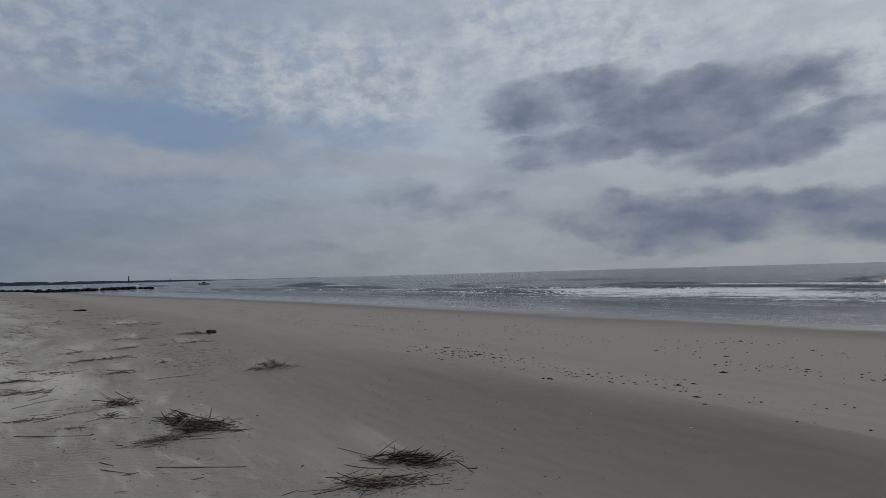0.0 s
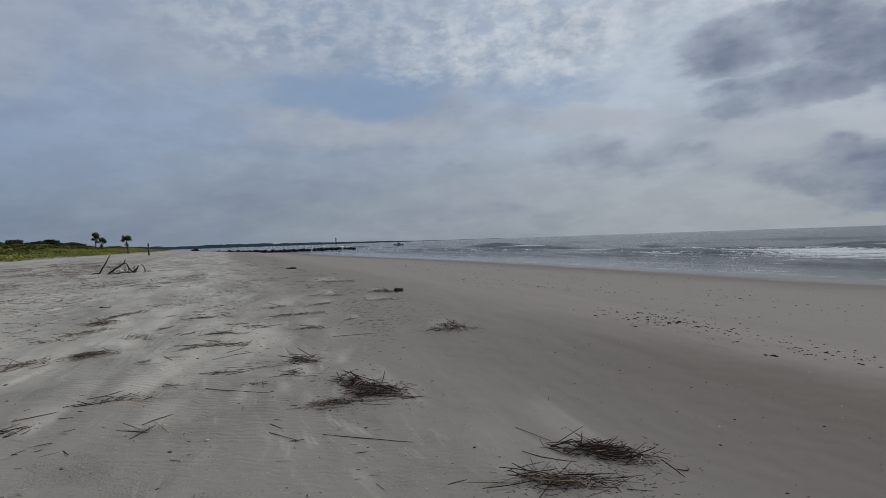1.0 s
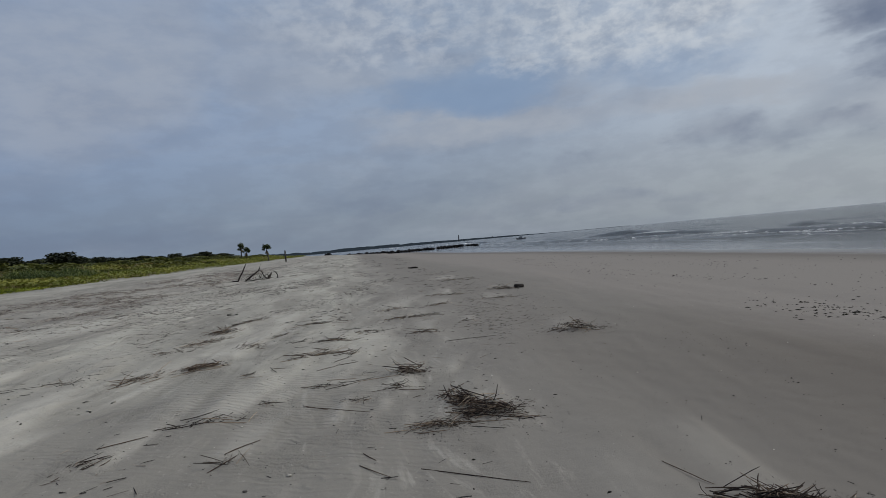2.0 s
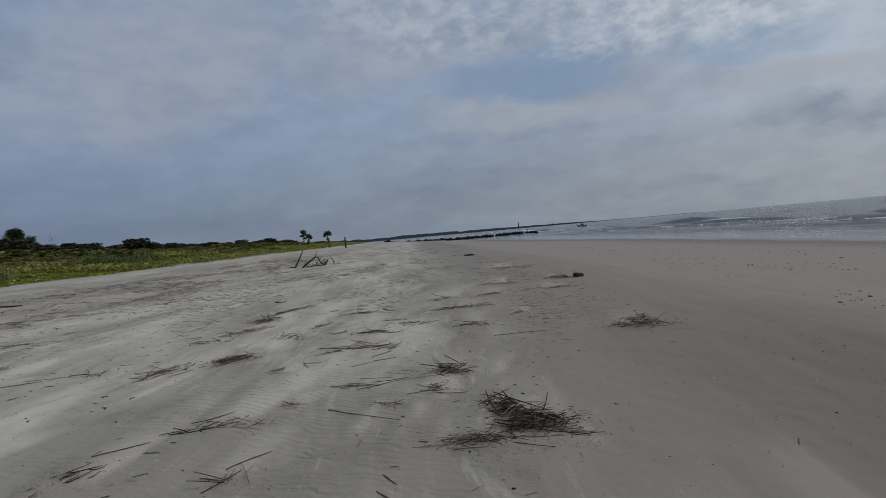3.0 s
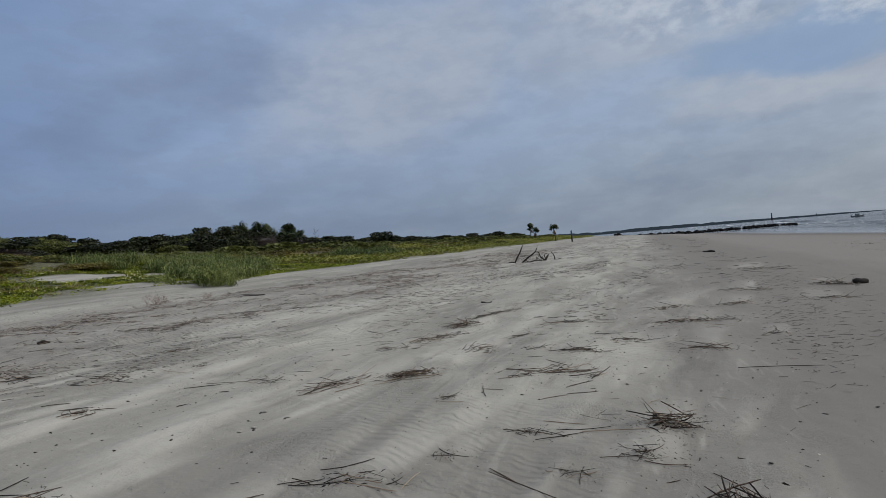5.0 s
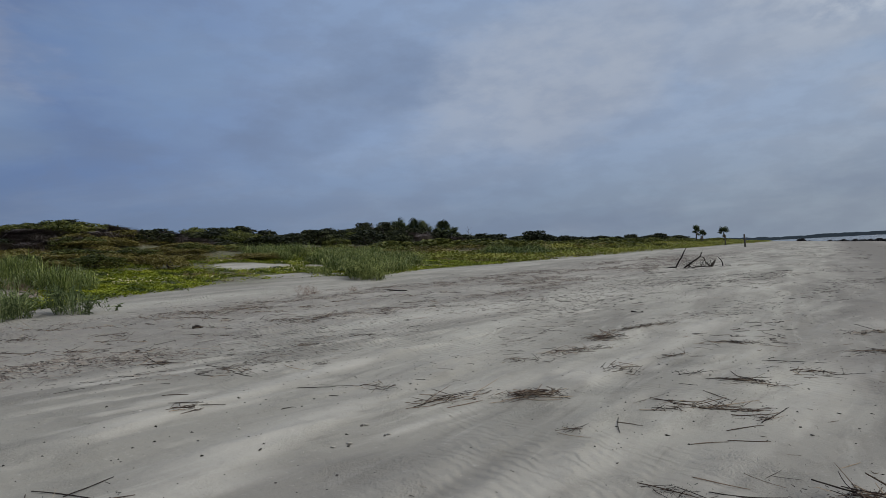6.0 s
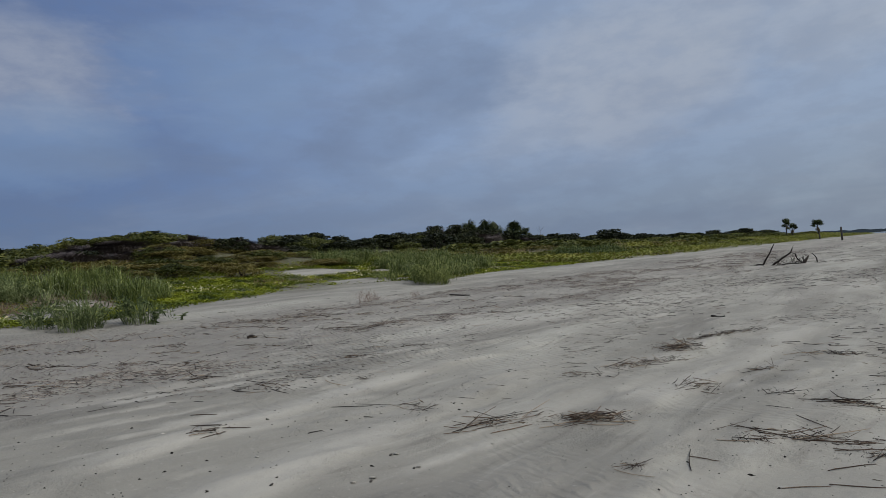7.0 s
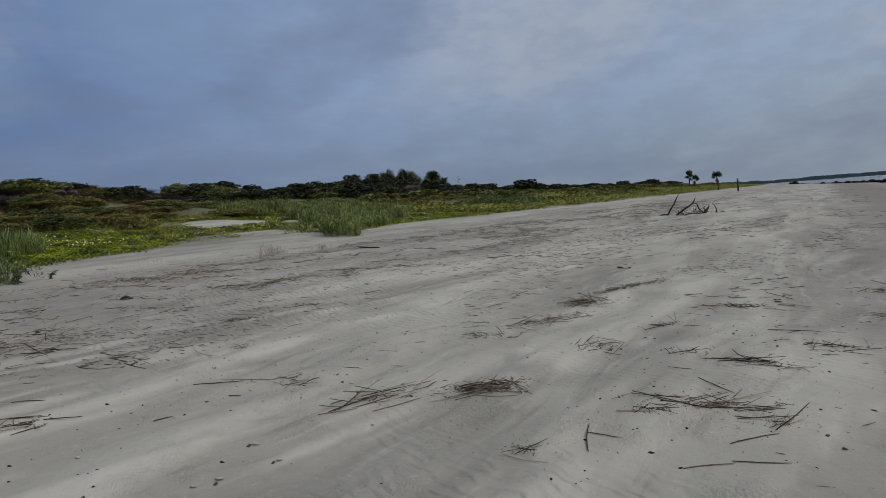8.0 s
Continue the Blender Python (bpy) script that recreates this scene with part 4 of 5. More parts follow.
def reed_pile(x, y, across, along, turn, count, rise, label, lengths=(0.25, 0.75), spread=28, seed=0, group="reed piles on the sand", straw=0.2, thick=1.0, loose=0.42):
    """A heap of dead reed stems, tangled over one another; straw: the share of reddish ones."""
    rnd = random.Random(seed)
    top = tagged(new("reed_pile"), label, "reed pile", group)
    zb = ground(x, y)
    top.location = (x, y, zb)
    c, s = math.cos(radians(turn)), math.sin(radians(turn))
    for k in range(count):
        a, b = rnd.gauss(0, across * loose), rnd.gauss(0, along * loose)
        px, py = c * a - s * b, s * a + c * b
        core = math.exp(-(a / across) ** 2 * 1.6 - (b / along) ** 2 * 1.6)
        length = lengths[0] + (lengths[1] - lengths[0]) * rnd.random() ** 1.5 * (1.9 if rnd.random() < 0.12 else 1)
        tilt = rnd.gauss(0, 8) if rnd.random() < 0.88 - 1.6 * rise else rnd.uniform(-42, 42)
        tilt *= min(1.0, (0.16 + 1.6 * rise) / length)
        low = length * 0.5 * abs(math.sin(radians(tilt))) * 0.8
        z = ground(x + px, y + py) - zb + 0.003 + low + 0.62 * rise * core * rnd.random()
        kind = STRAWS if rnd.random() < straw else STEMS
        part("stem", kind[rnd.randrange(10)], top, m=lay(px, py, z, length, turn + (rnd.gauss(0, spread * 1.2) if rnd.random() < 0.7 else rnd.uniform(-90, 90)), tilt, thick * rnd.uniform(0.45, 1.1)))
    return top


def chaff_mesh(seed, count, low, high):
    """Crumbs of broken reed strewn about a heap."""
    rnd, lines = random.Random(seed), []
    for j in range(count):
        px, py, a, l = rnd.gauss(0, 0.36), rnd.gauss(0, 0.38), rnd.uniform(0, 6.28), rnd.uniform(low, high)
        dx, dy = l * math.cos(a), l * math.sin(a)
        lines.append(([(px - dx, py - dy, 0.004), (px + dx, py + dy, 0.012)], [0.0024, 0.0016]))
    return tubes("chaff", lines, WRACK, 4)


CHAFF = [chaff_mesh(70 + k, 260, 0.006, 0.035) for k in range(3)]
THIN_CHAFF = [chaff_mesh(80 + k, 60, 0.006, 0.035) for k in range(3)]

for k, (px, py, a, b, turn, count, rise, spread) in enumerate(PILES):
    red = len(DARK_PILES) <= k < len(DARK_PILES) + len(RED_PILES)
    words = "small sprig of broken reed stems on the sand" if count < 24 else "loose heap of reddish straw-coloured reeds on the sand" if red else "tangled heap of dark dead reed stems on the sand" if count > 48 else "loose scatter of dark reed stems on the sand"
    heap = reed_pile(px, py, a, b, turn, count, rise, words, spread=spread, seed=100 + k, lengths=(0.05, 0.31) if rise > 0.07 else (0.05, 0.40) if count > 24 else (0.04, 0.26), straw=0.78 if red else 0.2 if count > 48 else 0.28, thick=0.92 if rise > 0.07 else 0.64, loose=0.42 if rise > 0.05 else 0.58)
    tagged(part("chaff", (CHAFF if count > 40 else THIN_CHAFF)[k % 3], heap, m=pose(0, 0, 0.01, 0, 0, turn) @ Matrix.Diagonal((max(0.22, a * 1.8), max(0.18, b * 2.2), 1, 1))), kind="stuff")

# tangles of broken reed along the wrack line: x, y, half length, turn, stems
TANGLES = [
    (-9.18, 8.62, 0.55, 35, 40), (-8.19, 7.82, 0.60, 30, 46), (-10.0, 9.5, 0.45, 48, 30), (-6.7, 7.3, 0.35, 55, 20), (-7.45, 8.75, 0.40, 38, 26), (-8.0, 9.55, 0.35, 42, 22), (-8.1, 11.1, 0.40, 30, 26),
    (-7.0, 13.2, 0.45, 52, 28), (-10.1, 8.1, 0.50, 28, 30), (-9.6, 13.3, 0.50, 44, 28), (-8.8, 13.3, 0.40, 50, 22), (-6.1, 15.9, 0.50, 48, 24), (-7.2, 10.7, 0.30, 40, 18), (-7.5, 13.5, 0.45, 58, 22),
]
MORE_TANGLES = [
    (-7.2, 16.5, 0.60, 60, 28), (-9.0, 16.0, 0.60, 55, 28), (-8.2, 19.0, 0.70, 62, 28), (-9.93, 12.37, 0.42, 44, 46), (-10.02, 11.48, 0.42, 34, 30), (-8.47, 9.80, 0.32, 49, 26), (-9.0, 14.5, 1.10, 53, 60), (-7.4, 12.5, 0.70, 24, 34),
    (-6.75, 9.31, 0.25, 22, 24), (-5.54, 8.70, 0.14, 50, 22), (-8.6, 17.6, 0.9, 58, 40), (-9.6, 10.4, 0.6, 40, 30), (-8.9, 11.9, 0.6, 38, 30),
]
for k, (px, py, half, turn, count) in enumerate(TANGLES + MORE_TANGLES):
    reed_pile(px, py, half, 0.16, turn, count, 0.03, "flat tangle of broken reeds in the wrack line", spread=22, seed=200 + k, lengths=(0.04, 0.25), group="reed tangles along the wrack", straw=0.32, thick=0.75, loose=0.55)

# single long stems: x, y, length, turn
LONE = [
    (1.56, 5.54, 0.76, -30), (0.62, 7.30, 0.73, -32), (2.60, 10.85, 0.86, 13), (0.83, 12.72, 0.66, 10), (0.41, 8.30, 0.39, -7), (0.66, 8.25, 0.39, 33), (1.05, 8.42, 0.50, 12), (0.65, 8.57, 0.33, -5), (0.81, 8.46, 0.42, 20), (1.38, 7.91, 0.27, 12),
    (0.42, 7.47, 0.31, -38), (0.92, 5.70, 0.31, -49), (1.78, 7.58, 0.55, -62), (2.10, 7.42, 0.37, 21), (2.14, 6.91, 0.55, 30), (2.12, 6.70, 0.40, -9), (1.36, 6.68, 0.33, -9), (1.88, 7.09, 0.59, 17), (1.80, 6.68, 0.66, -7), (2.72, 4.67, 0.42, -46),
    (2.91, 5.27, 0.46, -78), (0.89, 5.99, 0.17, -59), (2.32, 13.60, 0.47, -32),
]
LONE_LANDWARD = [
    (-1.84, 9.21, 0.62, 80), (-1.95, 9.32, 0.29, 29), (-1.59, 9.29, 0.43, 73), (-1.77, 9.52, 0.60, 66), (-1.16, 9.87, 0.76, 60), (-0.97, 10.04, 0.45, -44), (-1.04, 9.77, 0.34, 21), (-2.36, 6.03, 0.60, -25), (-2.17, 6.29, 0.43, 54), (-2.29, 5.90, 0.24, 13),
    (-1.91, 6.01, 0.36, 84), (-1.92, 5.68, 0.40, 75), (-2.43, 6.41, 0.34, 105), (-2.42, 6.26, 0.50, 14), (-0.97, 6.60, 0.41, 52), (-0.59, 7.00, 0.42, 24), (-0.57, 7.28, 0.36, 41), (-0.30, 7.03, 0.34, 3), (-0.12, 6.02, 0.33, 64), (-0.04, 6.35, 0.38, 57),
    (-0.20, 6.05, 0.13, -11), (-1.40, 14.84, 1.20, 69),
]
LONE_MIDDLE = [
    (-4.64, 8.94, 0.47, 4), (-4.41, 8.84, 0.31, 1), (-4.11, 8.83, 0.29, 5), (-4.45, 8.60, 0.24, 17), (-3.95, 9.43, 0.37, -3), (-3.12, 8.94, 0.38, 47), (-2.75, 8.80, 0.09, 34), (-3.89, 7.90, 0.24, 37), (-3.24, 7.83, 0.22, 68), (-2.73, 8.21, 0.13, 80),
    (0.03, 10.14, 0.42, -15), (0.21, 10.10, 0.32, 7), (0.47, 10.37, 0.72, 56), (0.52, 10.25, 0.58, 28), (0.62, 10.10, 0.23, 19), (-0.05, 9.84, 0.25, 20), (0.32, 10.60, 0.36, -40), (-0.19, 9.31, 0.40, 108), (-0.13, 9.40, 0.19, 7), (0.65, 9.77, 0.33, 45),
    (0.83, 10.18, 0.60, 75), (0.47, 9.31, 0.28, 35), (0.71, 9.46, 0.29, 18),
]
for k, (px, py, length, turn) in enumerate(LONE + LONE_LANDWARD + LONE_MIDDLE):
    ob = tagged(new("fallen_reed", (STRAWS if k % 3 == 1 else STEMS)[k % 10]), "single straw-coloured reed stem lying on the sand" if k % 3 == 1 else "single dark reed stem lying on the sand", "reed stem", "loose reed stems")
    dx, dy = 0.5 * length * math.cos(radians(turn)), 0.5 * length * math.sin(radians(turn))
    z0, z1 = ground(px - dx, py - dy), ground(px + dx, py + dy)
    ob.matrix_world = lay(px, py, max(0.5 * (z0 + z1), ground(px, py)) + 0.005, length, turn, math.degrees(math.atan2(z0 - z1, length)), 0.7)
rnd = random.Random(77)
for k in range(420):
    px, py = rnd.uniform(-5.5, 4.6), 5.2 + 19 * rnd.random() ** 1.25
    px = px + 0.16 * (py - 8)
    if lattice(5, np.array([px * 0.9]), np.array([py * 0.5]))[0] < (0.45 if py > 8.5 else 0.88) or py < 7.2:
        continue
    red = rnd.random() < 0.4
    ob = tagged(new("fallen_reed", (STRAWS if red else STEMS)[k % 10]), "short straw-coloured bit of reed on the sand" if red else "short dark bit of reed on the sand", "reed stem", "loose reed stems")
    ob.matrix_world = lay(px, py, ground(px, py) + 0.004, (0.04 + 0.24 * rnd.random() ** 1.8) * (1 if rnd.random() < 0.85 else 1.6), rnd.gauss(25, 40), rnd.gauss(0, 3), rnd.uniform(0.3, 0.6))


def litter(name, label, spots, low, high, width, seed, mat, flat=4.0, way=18, fan=32):
    """Countless short straws lying about, joined in one mesh: each a thin three-sided rod."""
    r = np.random.default_rng(seed)
    x, y = spots
    count = len(x)
    z = land(x, y)
    length = (low + (high - low) * r.random(count) ** 1.8) * np.where(r.random(count) < 0.06, 2.0, 1.0)
    a = np.radians(np.where(r.random(count) < 0.6, r.normal(way, fan, count), r.uniform(0, 180, count)))
    t = np.radians(r.normal(0, flat, count))
    d = np.stack([np.cos(a) * np.cos(t), np.sin(a) * np.cos(t), np.sin(t)], 1)
    side = np.stack([-np.sin(a), np.cos(a), 0 * a], 1)
    w = r.uniform(0.5, 1.2, count)[:, None] * width
    c = np.stack([x, y, z + 0.003 + 0.5 * length * np.abs(np.sin(t)) * 0.8], 1)
    up = np.array([0, 0, 1.0])
    ends = []
    for e in (-0.5, 0.5):
        p = c + d * (length * e)[:, None]
        ends += [p - side * w, p + side * w, p + up * w * 1.3]
    verts = np.stack(ends, 1).reshape(-1, 3)
    b = np.arange(count)[:, None] * 6
    faces = np.concatenate([b + np.array([[0, 3, 4, 1]]), b + np.array([[1, 4, 5, 2]]), b + np.array([[2, 5, 3, 0]])])
    tagged(new(name, sheet(name, verts, faces, mat)), label, "reed litter", kind="stuff")


def scatter(seed, count, box, keep):
    r = np.random.default_rng(seed)
    x, y = r.uniform(box[0], box[1], count), box[2] + (box[3] - box[2]) * r.random(count) ** 1.3
    ok = r.random(count) < keep(x, y)
    return x[ok], y[ok]


def wrack_density(x, y):
    n1 = fbm(201, (x - 0.1 * y) / 1.2, y / 5.0, 3) + 0.5
    n2 = fbm(211, x / 0.45, y / 0.8, 2) + 0.5
    return np.clip((n1 - 0.30) * 3.2, 0, 1) * np.clip(n2 * 2.8 - 1.0, 0.05, 1) * ease(x + 1.5 * fbm(221, x / 4, y / 6, 2), -11.8, -10.0) * ease(x, -5.2, -7.4)


def open_density(x, y):
    n1 = fbm(231, (x - 0.15 * y) / 1.6, y / 4.5, 3) + 0.5
    return np.clip((n1 - 0.52) * 2.4, 0, 1) * ease(x - 0.12 * y, 3.6, 1.0) * ease(x, -7.5, -4.5) * (0.25 + 0.75 * ease(y, 6.5, 9.0))


litter("wrack_litter", "band of broken reed straw washed up below the dunes", scatter(1, 380000, (-14, -3.5, 4, 60), wrack_density), 0.02, 0.12, 0.0034, 11, LITTER, 9.0, 38, 40)
litter("wrack_sticks", "dark broken sticks strewn along the wrack line", scatter(4, 30000, (-13, -4.5, 5, 70), lambda x, y: wrack_density(x, y) * 0.8 + 0.03), 0.05, 0.32, 0.0044, 14, WRACK, 5.0, 40, 32)
litter("far_litter", "dark broken reeds strewn thinly over the beach", scatter(2, 12000, (-8, 12, 14, 95), lambda x, y: np.clip((fbm(241, (x - 0.1 * y) / 1.1, y / 3, 3) + 0.5 - 0.58) * 5, 0, 1) * ease(x - 0.05 * y, 4.8, 1.8)), 0.05, 0.30, 0.0065, 12, WRACK)
litter("straw_bits", "short bits of straw half sunk in the sand", scatter(3, 32000, (-8, 7, 3.5, 30), open_density), 0.02, 0.16, 0.0033, 13, WRACK)


# ------------------------------------------------------------------ shells and grit
def shell_mesh(seed, mat):
    """A small cupped half shell."""
    rnd = random.Random(seed)
    bm = bmesh.new()
    bmesh.ops.create_icosphere(bm, subdivisions=1, radius=1.0)
    for v in bm.verts:
        v.co = Vector((v.co.x * 1.0, v.co.y * 0.75 * (1 + 0.2 * v.co.x), max(-0.12, v.co.z * 0.3))) * rnd.uniform(0.6, 1.25)
    return bm_mesh("shell", bm, mat)


SHELLS = [shell_mesh(k, SHELL) for k in range(3)]
GRITS = [shell_mesh(10 + k, DARK_SHELL) for k in range(3)]
rnd = random.Random(31)
for k in range(70):
    px, py = rnd.uniform(-6, 4), rnd.uniform(4.4, 15)
    pale = rnd.random() < 0.55
    ob = tagged(new("seashell", (SHELLS if pale else GRITS)[k % 3]), "small bleached seashell on the sand" if pale else "small dark broken shell on the sand", "shell", "scattered shells")
    q = rnd.uniform(0.005, 0.013)
    ob.matrix_world = pose(px, py, ground(px, py) + 0.003, rnd.uniform(-15, 15), rnd.uniform(-15, 15), rnd.uniform(0, 360)) @ Matrix.Diagonal((q, q, q, 1))
rnd = random.Random(33)
for k in range(60):
    px, py = rnd.gauss(2.2, 0.9), rnd.uniform(8.8, 14.5)
    q = rnd.uniform(0.008, 0.018)
    ob = tagged(new("seashell", GRITS[k % 3]), "dark broken shell lying on the sand", "shell", "scattered shells")
    ob.matrix_world = pose(px, py, ground(px, py) + 0.004, rnd.uniform(-15, 15), rnd.uniform(-15, 15), rnd.uniform(0, 360)) @ Matrix.Diagonal((q * rnd.uniform(1.0, 1.8), q, q, 1))
for px, py, q in [(-1.93, 8.25, 0.02), (-1.64, 8.18, 0.016), (-1.71, 7.85, 0.018), (-2.07, 7.36, 0.018), (1.09, 9.87, 0.02), (0.11, 5.53, 0.02), (2.0, 8.0, 0.02), (-0.5, 11.9, 0.02), (0.95, 7.25, 0.022), (-2.4, 9.55, 0.018), (-1.4, 7.4, 0.015)]:
    ob = tagged(new("seashell", GRITS[1]), "dark broken shell pressed into the sand", "shell", "scattered shells")
    ob.matrix_world = pose(px, py, ground(px, py) + 0.005, 0, 10, 40 * px) @ Matrix.Diagonal((q, q, q, 1))


for px, py, q in [(-1.91, 8.29, 0.026), (-1.63, 8.22, 0.022), (-1.74, 7.90, 0.028), (-1.78, 7.77, 0.022), (-2.2, 9.5, 0.02), (-2.02, 9.62, 0.018), (-2.75, 8.95, 0.018), (0.35, 5.75, 0.022), (-0.15, 6.9, 0.016), (-1.5, 8.9, 0.016), (-2.6, 7.6, 0.018)]:
    ob = tagged(new("seashell", SHELLS[int(100 * q) % 3]), "bleached white seashell half sunk in sand", "shell", "scattered shells")
    ob.matrix_world = pose(px, py, ground(px, py) + 0.006, 12, -10, 70 * px) @ Matrix.Diagonal((q, q, q, 1))


def grit(name, label, spots, low, high, seed, mat, tall=0.35):
    r = np.random.default_rng(seed)
    x, y = spots
    count = len(x)
    z = land(x, y)
    s = r.uniform(low, high, count) * np.where(r.random(count) < 0.1, 1.8, 1)
    ang = r.uniform(0, 6.28, count)
    rows = []
    for k in range(4):
        a = ang + k * math.pi / 2
        rows.append(np.stack([x + s * np.cos(a) * (1.3 if k % 2 else 0.8), y + s * np.sin(a) * (1.3 if k % 2 else 0.8), z - 0.004], 1))
    rows.append(np.stack([x, y, z + tall * s], 1))
    verts = np.stack(rows, 1).reshape(-1, 3)
    b = np.arange(count)[:, None] * 5
    faces = np.concatenate([b + np.array([[k, (k + 1) % 4, 4]]) for k in range(4)])
    tagged(new(name, sheet(name, verts, faces, mat)), label, "shell grit", kind="stuff")


def hash_density(x, y):
    drift = np.clip(fbm(251, x / 1.6, y / 3.0, 3) * 3.5 - 0.3, 0, 1)
    heap = np.exp(-((x - 9.4) / 0.8) ** 2 - ((y - 11.4) / 1.5) ** 2) + 0.5 * np.exp(-((x - 9.0) / 0.7) ** 2 - ((y - 7.0) / 2.2) ** 2)
    return (0.012 + 0.16 * drift) * ease(x - 0.12 * y, 6.6, 7.6) * ease(x, 26, 14) + 0.75 * heap


grit("shell_hash", "drift of dark broken shell and pebbles on damp sand", scatter(21, 70000, (6.5, 26, -1, 60), hash_density), 0.013, 0.046, 22, PEBBLE, 0.3)
grit("sand_grit", "fine dark grit speckling the sand", scatter(23, 22000, (-9, 6, 3, 26), lambda x, y: 0.15 + 0.6 * np.clip(fbm(261, x / 1.5, y / 3, 3) * 3, 0, 1)), 0.005, 0.014, 24, PEBBLE)


def crumb_spots():
    """Lumpy disturbed sand about the heaps."""
    r = np.random.default_rng(27)
    xs, ys = [], []
    for px, py, a, b, turn, count, rise, spread in DARK_PILES + RED_PILES:
        m = 30 + 3 * count
        xs.append(px + r.normal(0, 0.08 + 0.5 * a, m)), ys.append(py - 0.12 + r.normal(0, 0.10 + 0.6 * b, m))
    return np.concatenate(xs), np.concatenate(ys)


grit("sand_crumbs", "small lumps of rough sand about the reeds", crumb_spots(), 0.005, 0.014, 29, SAND, 0.5)
grit("wrack_crumbs", "rough lumps of sand among the wrack", scatter(28, 50000, (-12.5, -4.5, 5, 40), lambda x, y: 0.6 * wrack_density(x, y) + 0.02), 0.008, 0.030, 30, SAND, 0.6)
grit("pale_shell_bits", "pale shell fragments scattered on the sand", scatter(25, 620, (-14, 12, 3, 30), lambda x, y: 0.5 + 0 * x), 0.006, 0.018, 26, SHELL)


# ------------------------------------------------------------------ dune plants
def blades(x, y, low, high, width, lean, seed, base=None, droop=0.35, grow=1.0, heading=None):
    """Grass blades: bent, tapering ribbons of two joints."""
    r = np.random.default_rng(seed)
    count = len(x)
    z = land(x, y) - 0.02 if base is None else base
    h = r.uniform(low, high, count) * grow
    a = r.uniform(0, 2 * math.pi, count)
    if heading is not None:
        a = heading + r.normal(0, 0.7, count)
    out = r.uniform(0.05, 1.0, count) * lean
    d = np.stack([np.cos(a), np.sin(a), 0 * a], 1)
    b = a + r.uniform(0.6, 2.4, count)
    side = np.stack([np.cos(b), np.sin(b), 0 * b], 1) * (width * r.uniform(0.6, 1.3, count))[:, None]
    root = np.stack([x, y, z], 1)
    mid = root + d * (out * h * 0.38)[:, None] + np.array([0, 0, 1]) * (h * 0.66)[:, None]
    tip = root + d * (out * h * 1.05)[:, None] + np.array([0, 0, 1]) * (h * (1 - droop * out))[:, None]
    verts = np.stack([root - side * 0.6, root + side * 0.6, mid + side, mid - side, tip + 0.15 * side, tip - 0.15 * side], 1).reshape(-1, 3)
    k = np.arange(count)[:, None] * 6
    return verts, np.concatenate([k + np.array([[0, 1, 2, 3]]), k + np.array([[3, 2, 4, 5]])])


def leaves(centres, normals, size, seed, slim=0.55):
    """Small four-cornered leaves with a fold."""
    r = np.random.default_rng(seed)
    n = normals / np.linalg.norm(normals, axis=1)[:, None]
    t = np.cross(n, r.normal(size=n.shape))
    t /= np.linalg.norm(t, axis=1)[:, None]
    b = np.cross(n, t)
    s = (size * r.uniform(0.6, 1.35, len(n)))[:, None]
    verts = np.stack([centres - t * s, centres + b * s * slim + n * s * 0.15, centres + t * s, centres - b * s * slim + n * s * 0.15], 1).reshape(-1, 3)
    return verts, np.arange(len(n) * 4).reshape(-1, 4)


def crown_mesh(seed, count, size, mat, flat=0.75, lumps=16):
    """An uneven crown, about two metres across and one and a half high, of small leaves on many lumps, with gaps."""
    r = np.random.default_rng(seed)
    a = r.uniform(0, 2 * math.pi, lumps)
    d = 0.82 * np.sqrt(r.random(lumps))
    lc = np.stack([d * np.cos(a), d * np.sin(a), 0.45 + flat * (1 - d ** 2) * r.uniform(0.45, 1.0, lumps)], 1)
    lr = r.uniform(0.18, 0.40, lumps) * (16 / lumps) ** 0.3
    pick = r.integers(0, lumps, count)
    n = r.normal(size=(count, 3))
    n[:, 2] = n[:, 2] * 0.9 + 0.35
    n /= np.linalg.norm(n, axis=1)[:, None]
    c = lc[pick] + n * (lr[pick] * r.uniform(0.72, 1.12, count))[:, None] * np.array([1.1, 1.1, 0.85])
    # skirt down to the ground
    low = r.random(count) < 0.22
    ring = r.uniform(0, 2 * math.pi, count)
    c[low] = np.stack([np.cos(ring), np.sin(ring), 0 * ring], 1)[low] * r.uniform(0.65, 1.05, count)[low][:, None] + np.array([0, 0, 1]) * r.uniform(0.0, 0.6, count)[low][:, None]
    v, f = leaves(c, n + 0.6 * r.normal(size=n.shape), np.full(count, size), seed + 1)
    return sheet("crown", v, f, mat)


def branching(seed):
    rnd = random.Random(seed)
    lines = []
    for k in range(9):
        a, d = rnd.uniform(0, 6.28), rnd.uniform(0.25, 0.8)
        lines.append(([(0.06 * math.cos(a), 0.06 * math.sin(a), -0.15), (0.35 * d * math.cos(a), 0.35 * d * math.sin(a), 0.4), (d * math.cos(a + 0.2), d * math.sin(a + 0.2), rnd.uniform(0.7, 1.05))], [0.05, 0.035, 0.015]))
    return tubes("branchwork", lines, TWIG, 5)


def twig_crown(seed, count=2800):
    """A leafless crown: fans of fine upright twigs."""
    r = np.random.default_rng(seed)
    a, d = r.uniform(0, 6.28, count), np.sqrt(r.random(count)) * 0.95
    x, y = d * np.cos(a), d * np.sin(a)
    base = 0.15 + 0.75 * (1 - d ** 2) * r.uniform(0.2, 1.0, count)
    v, f = blades(x, y, 0.15, 0.55, 0.007, 1.7, seed, base=base, droop=0.12)
    return sheet("crown", v, f, TWIG)


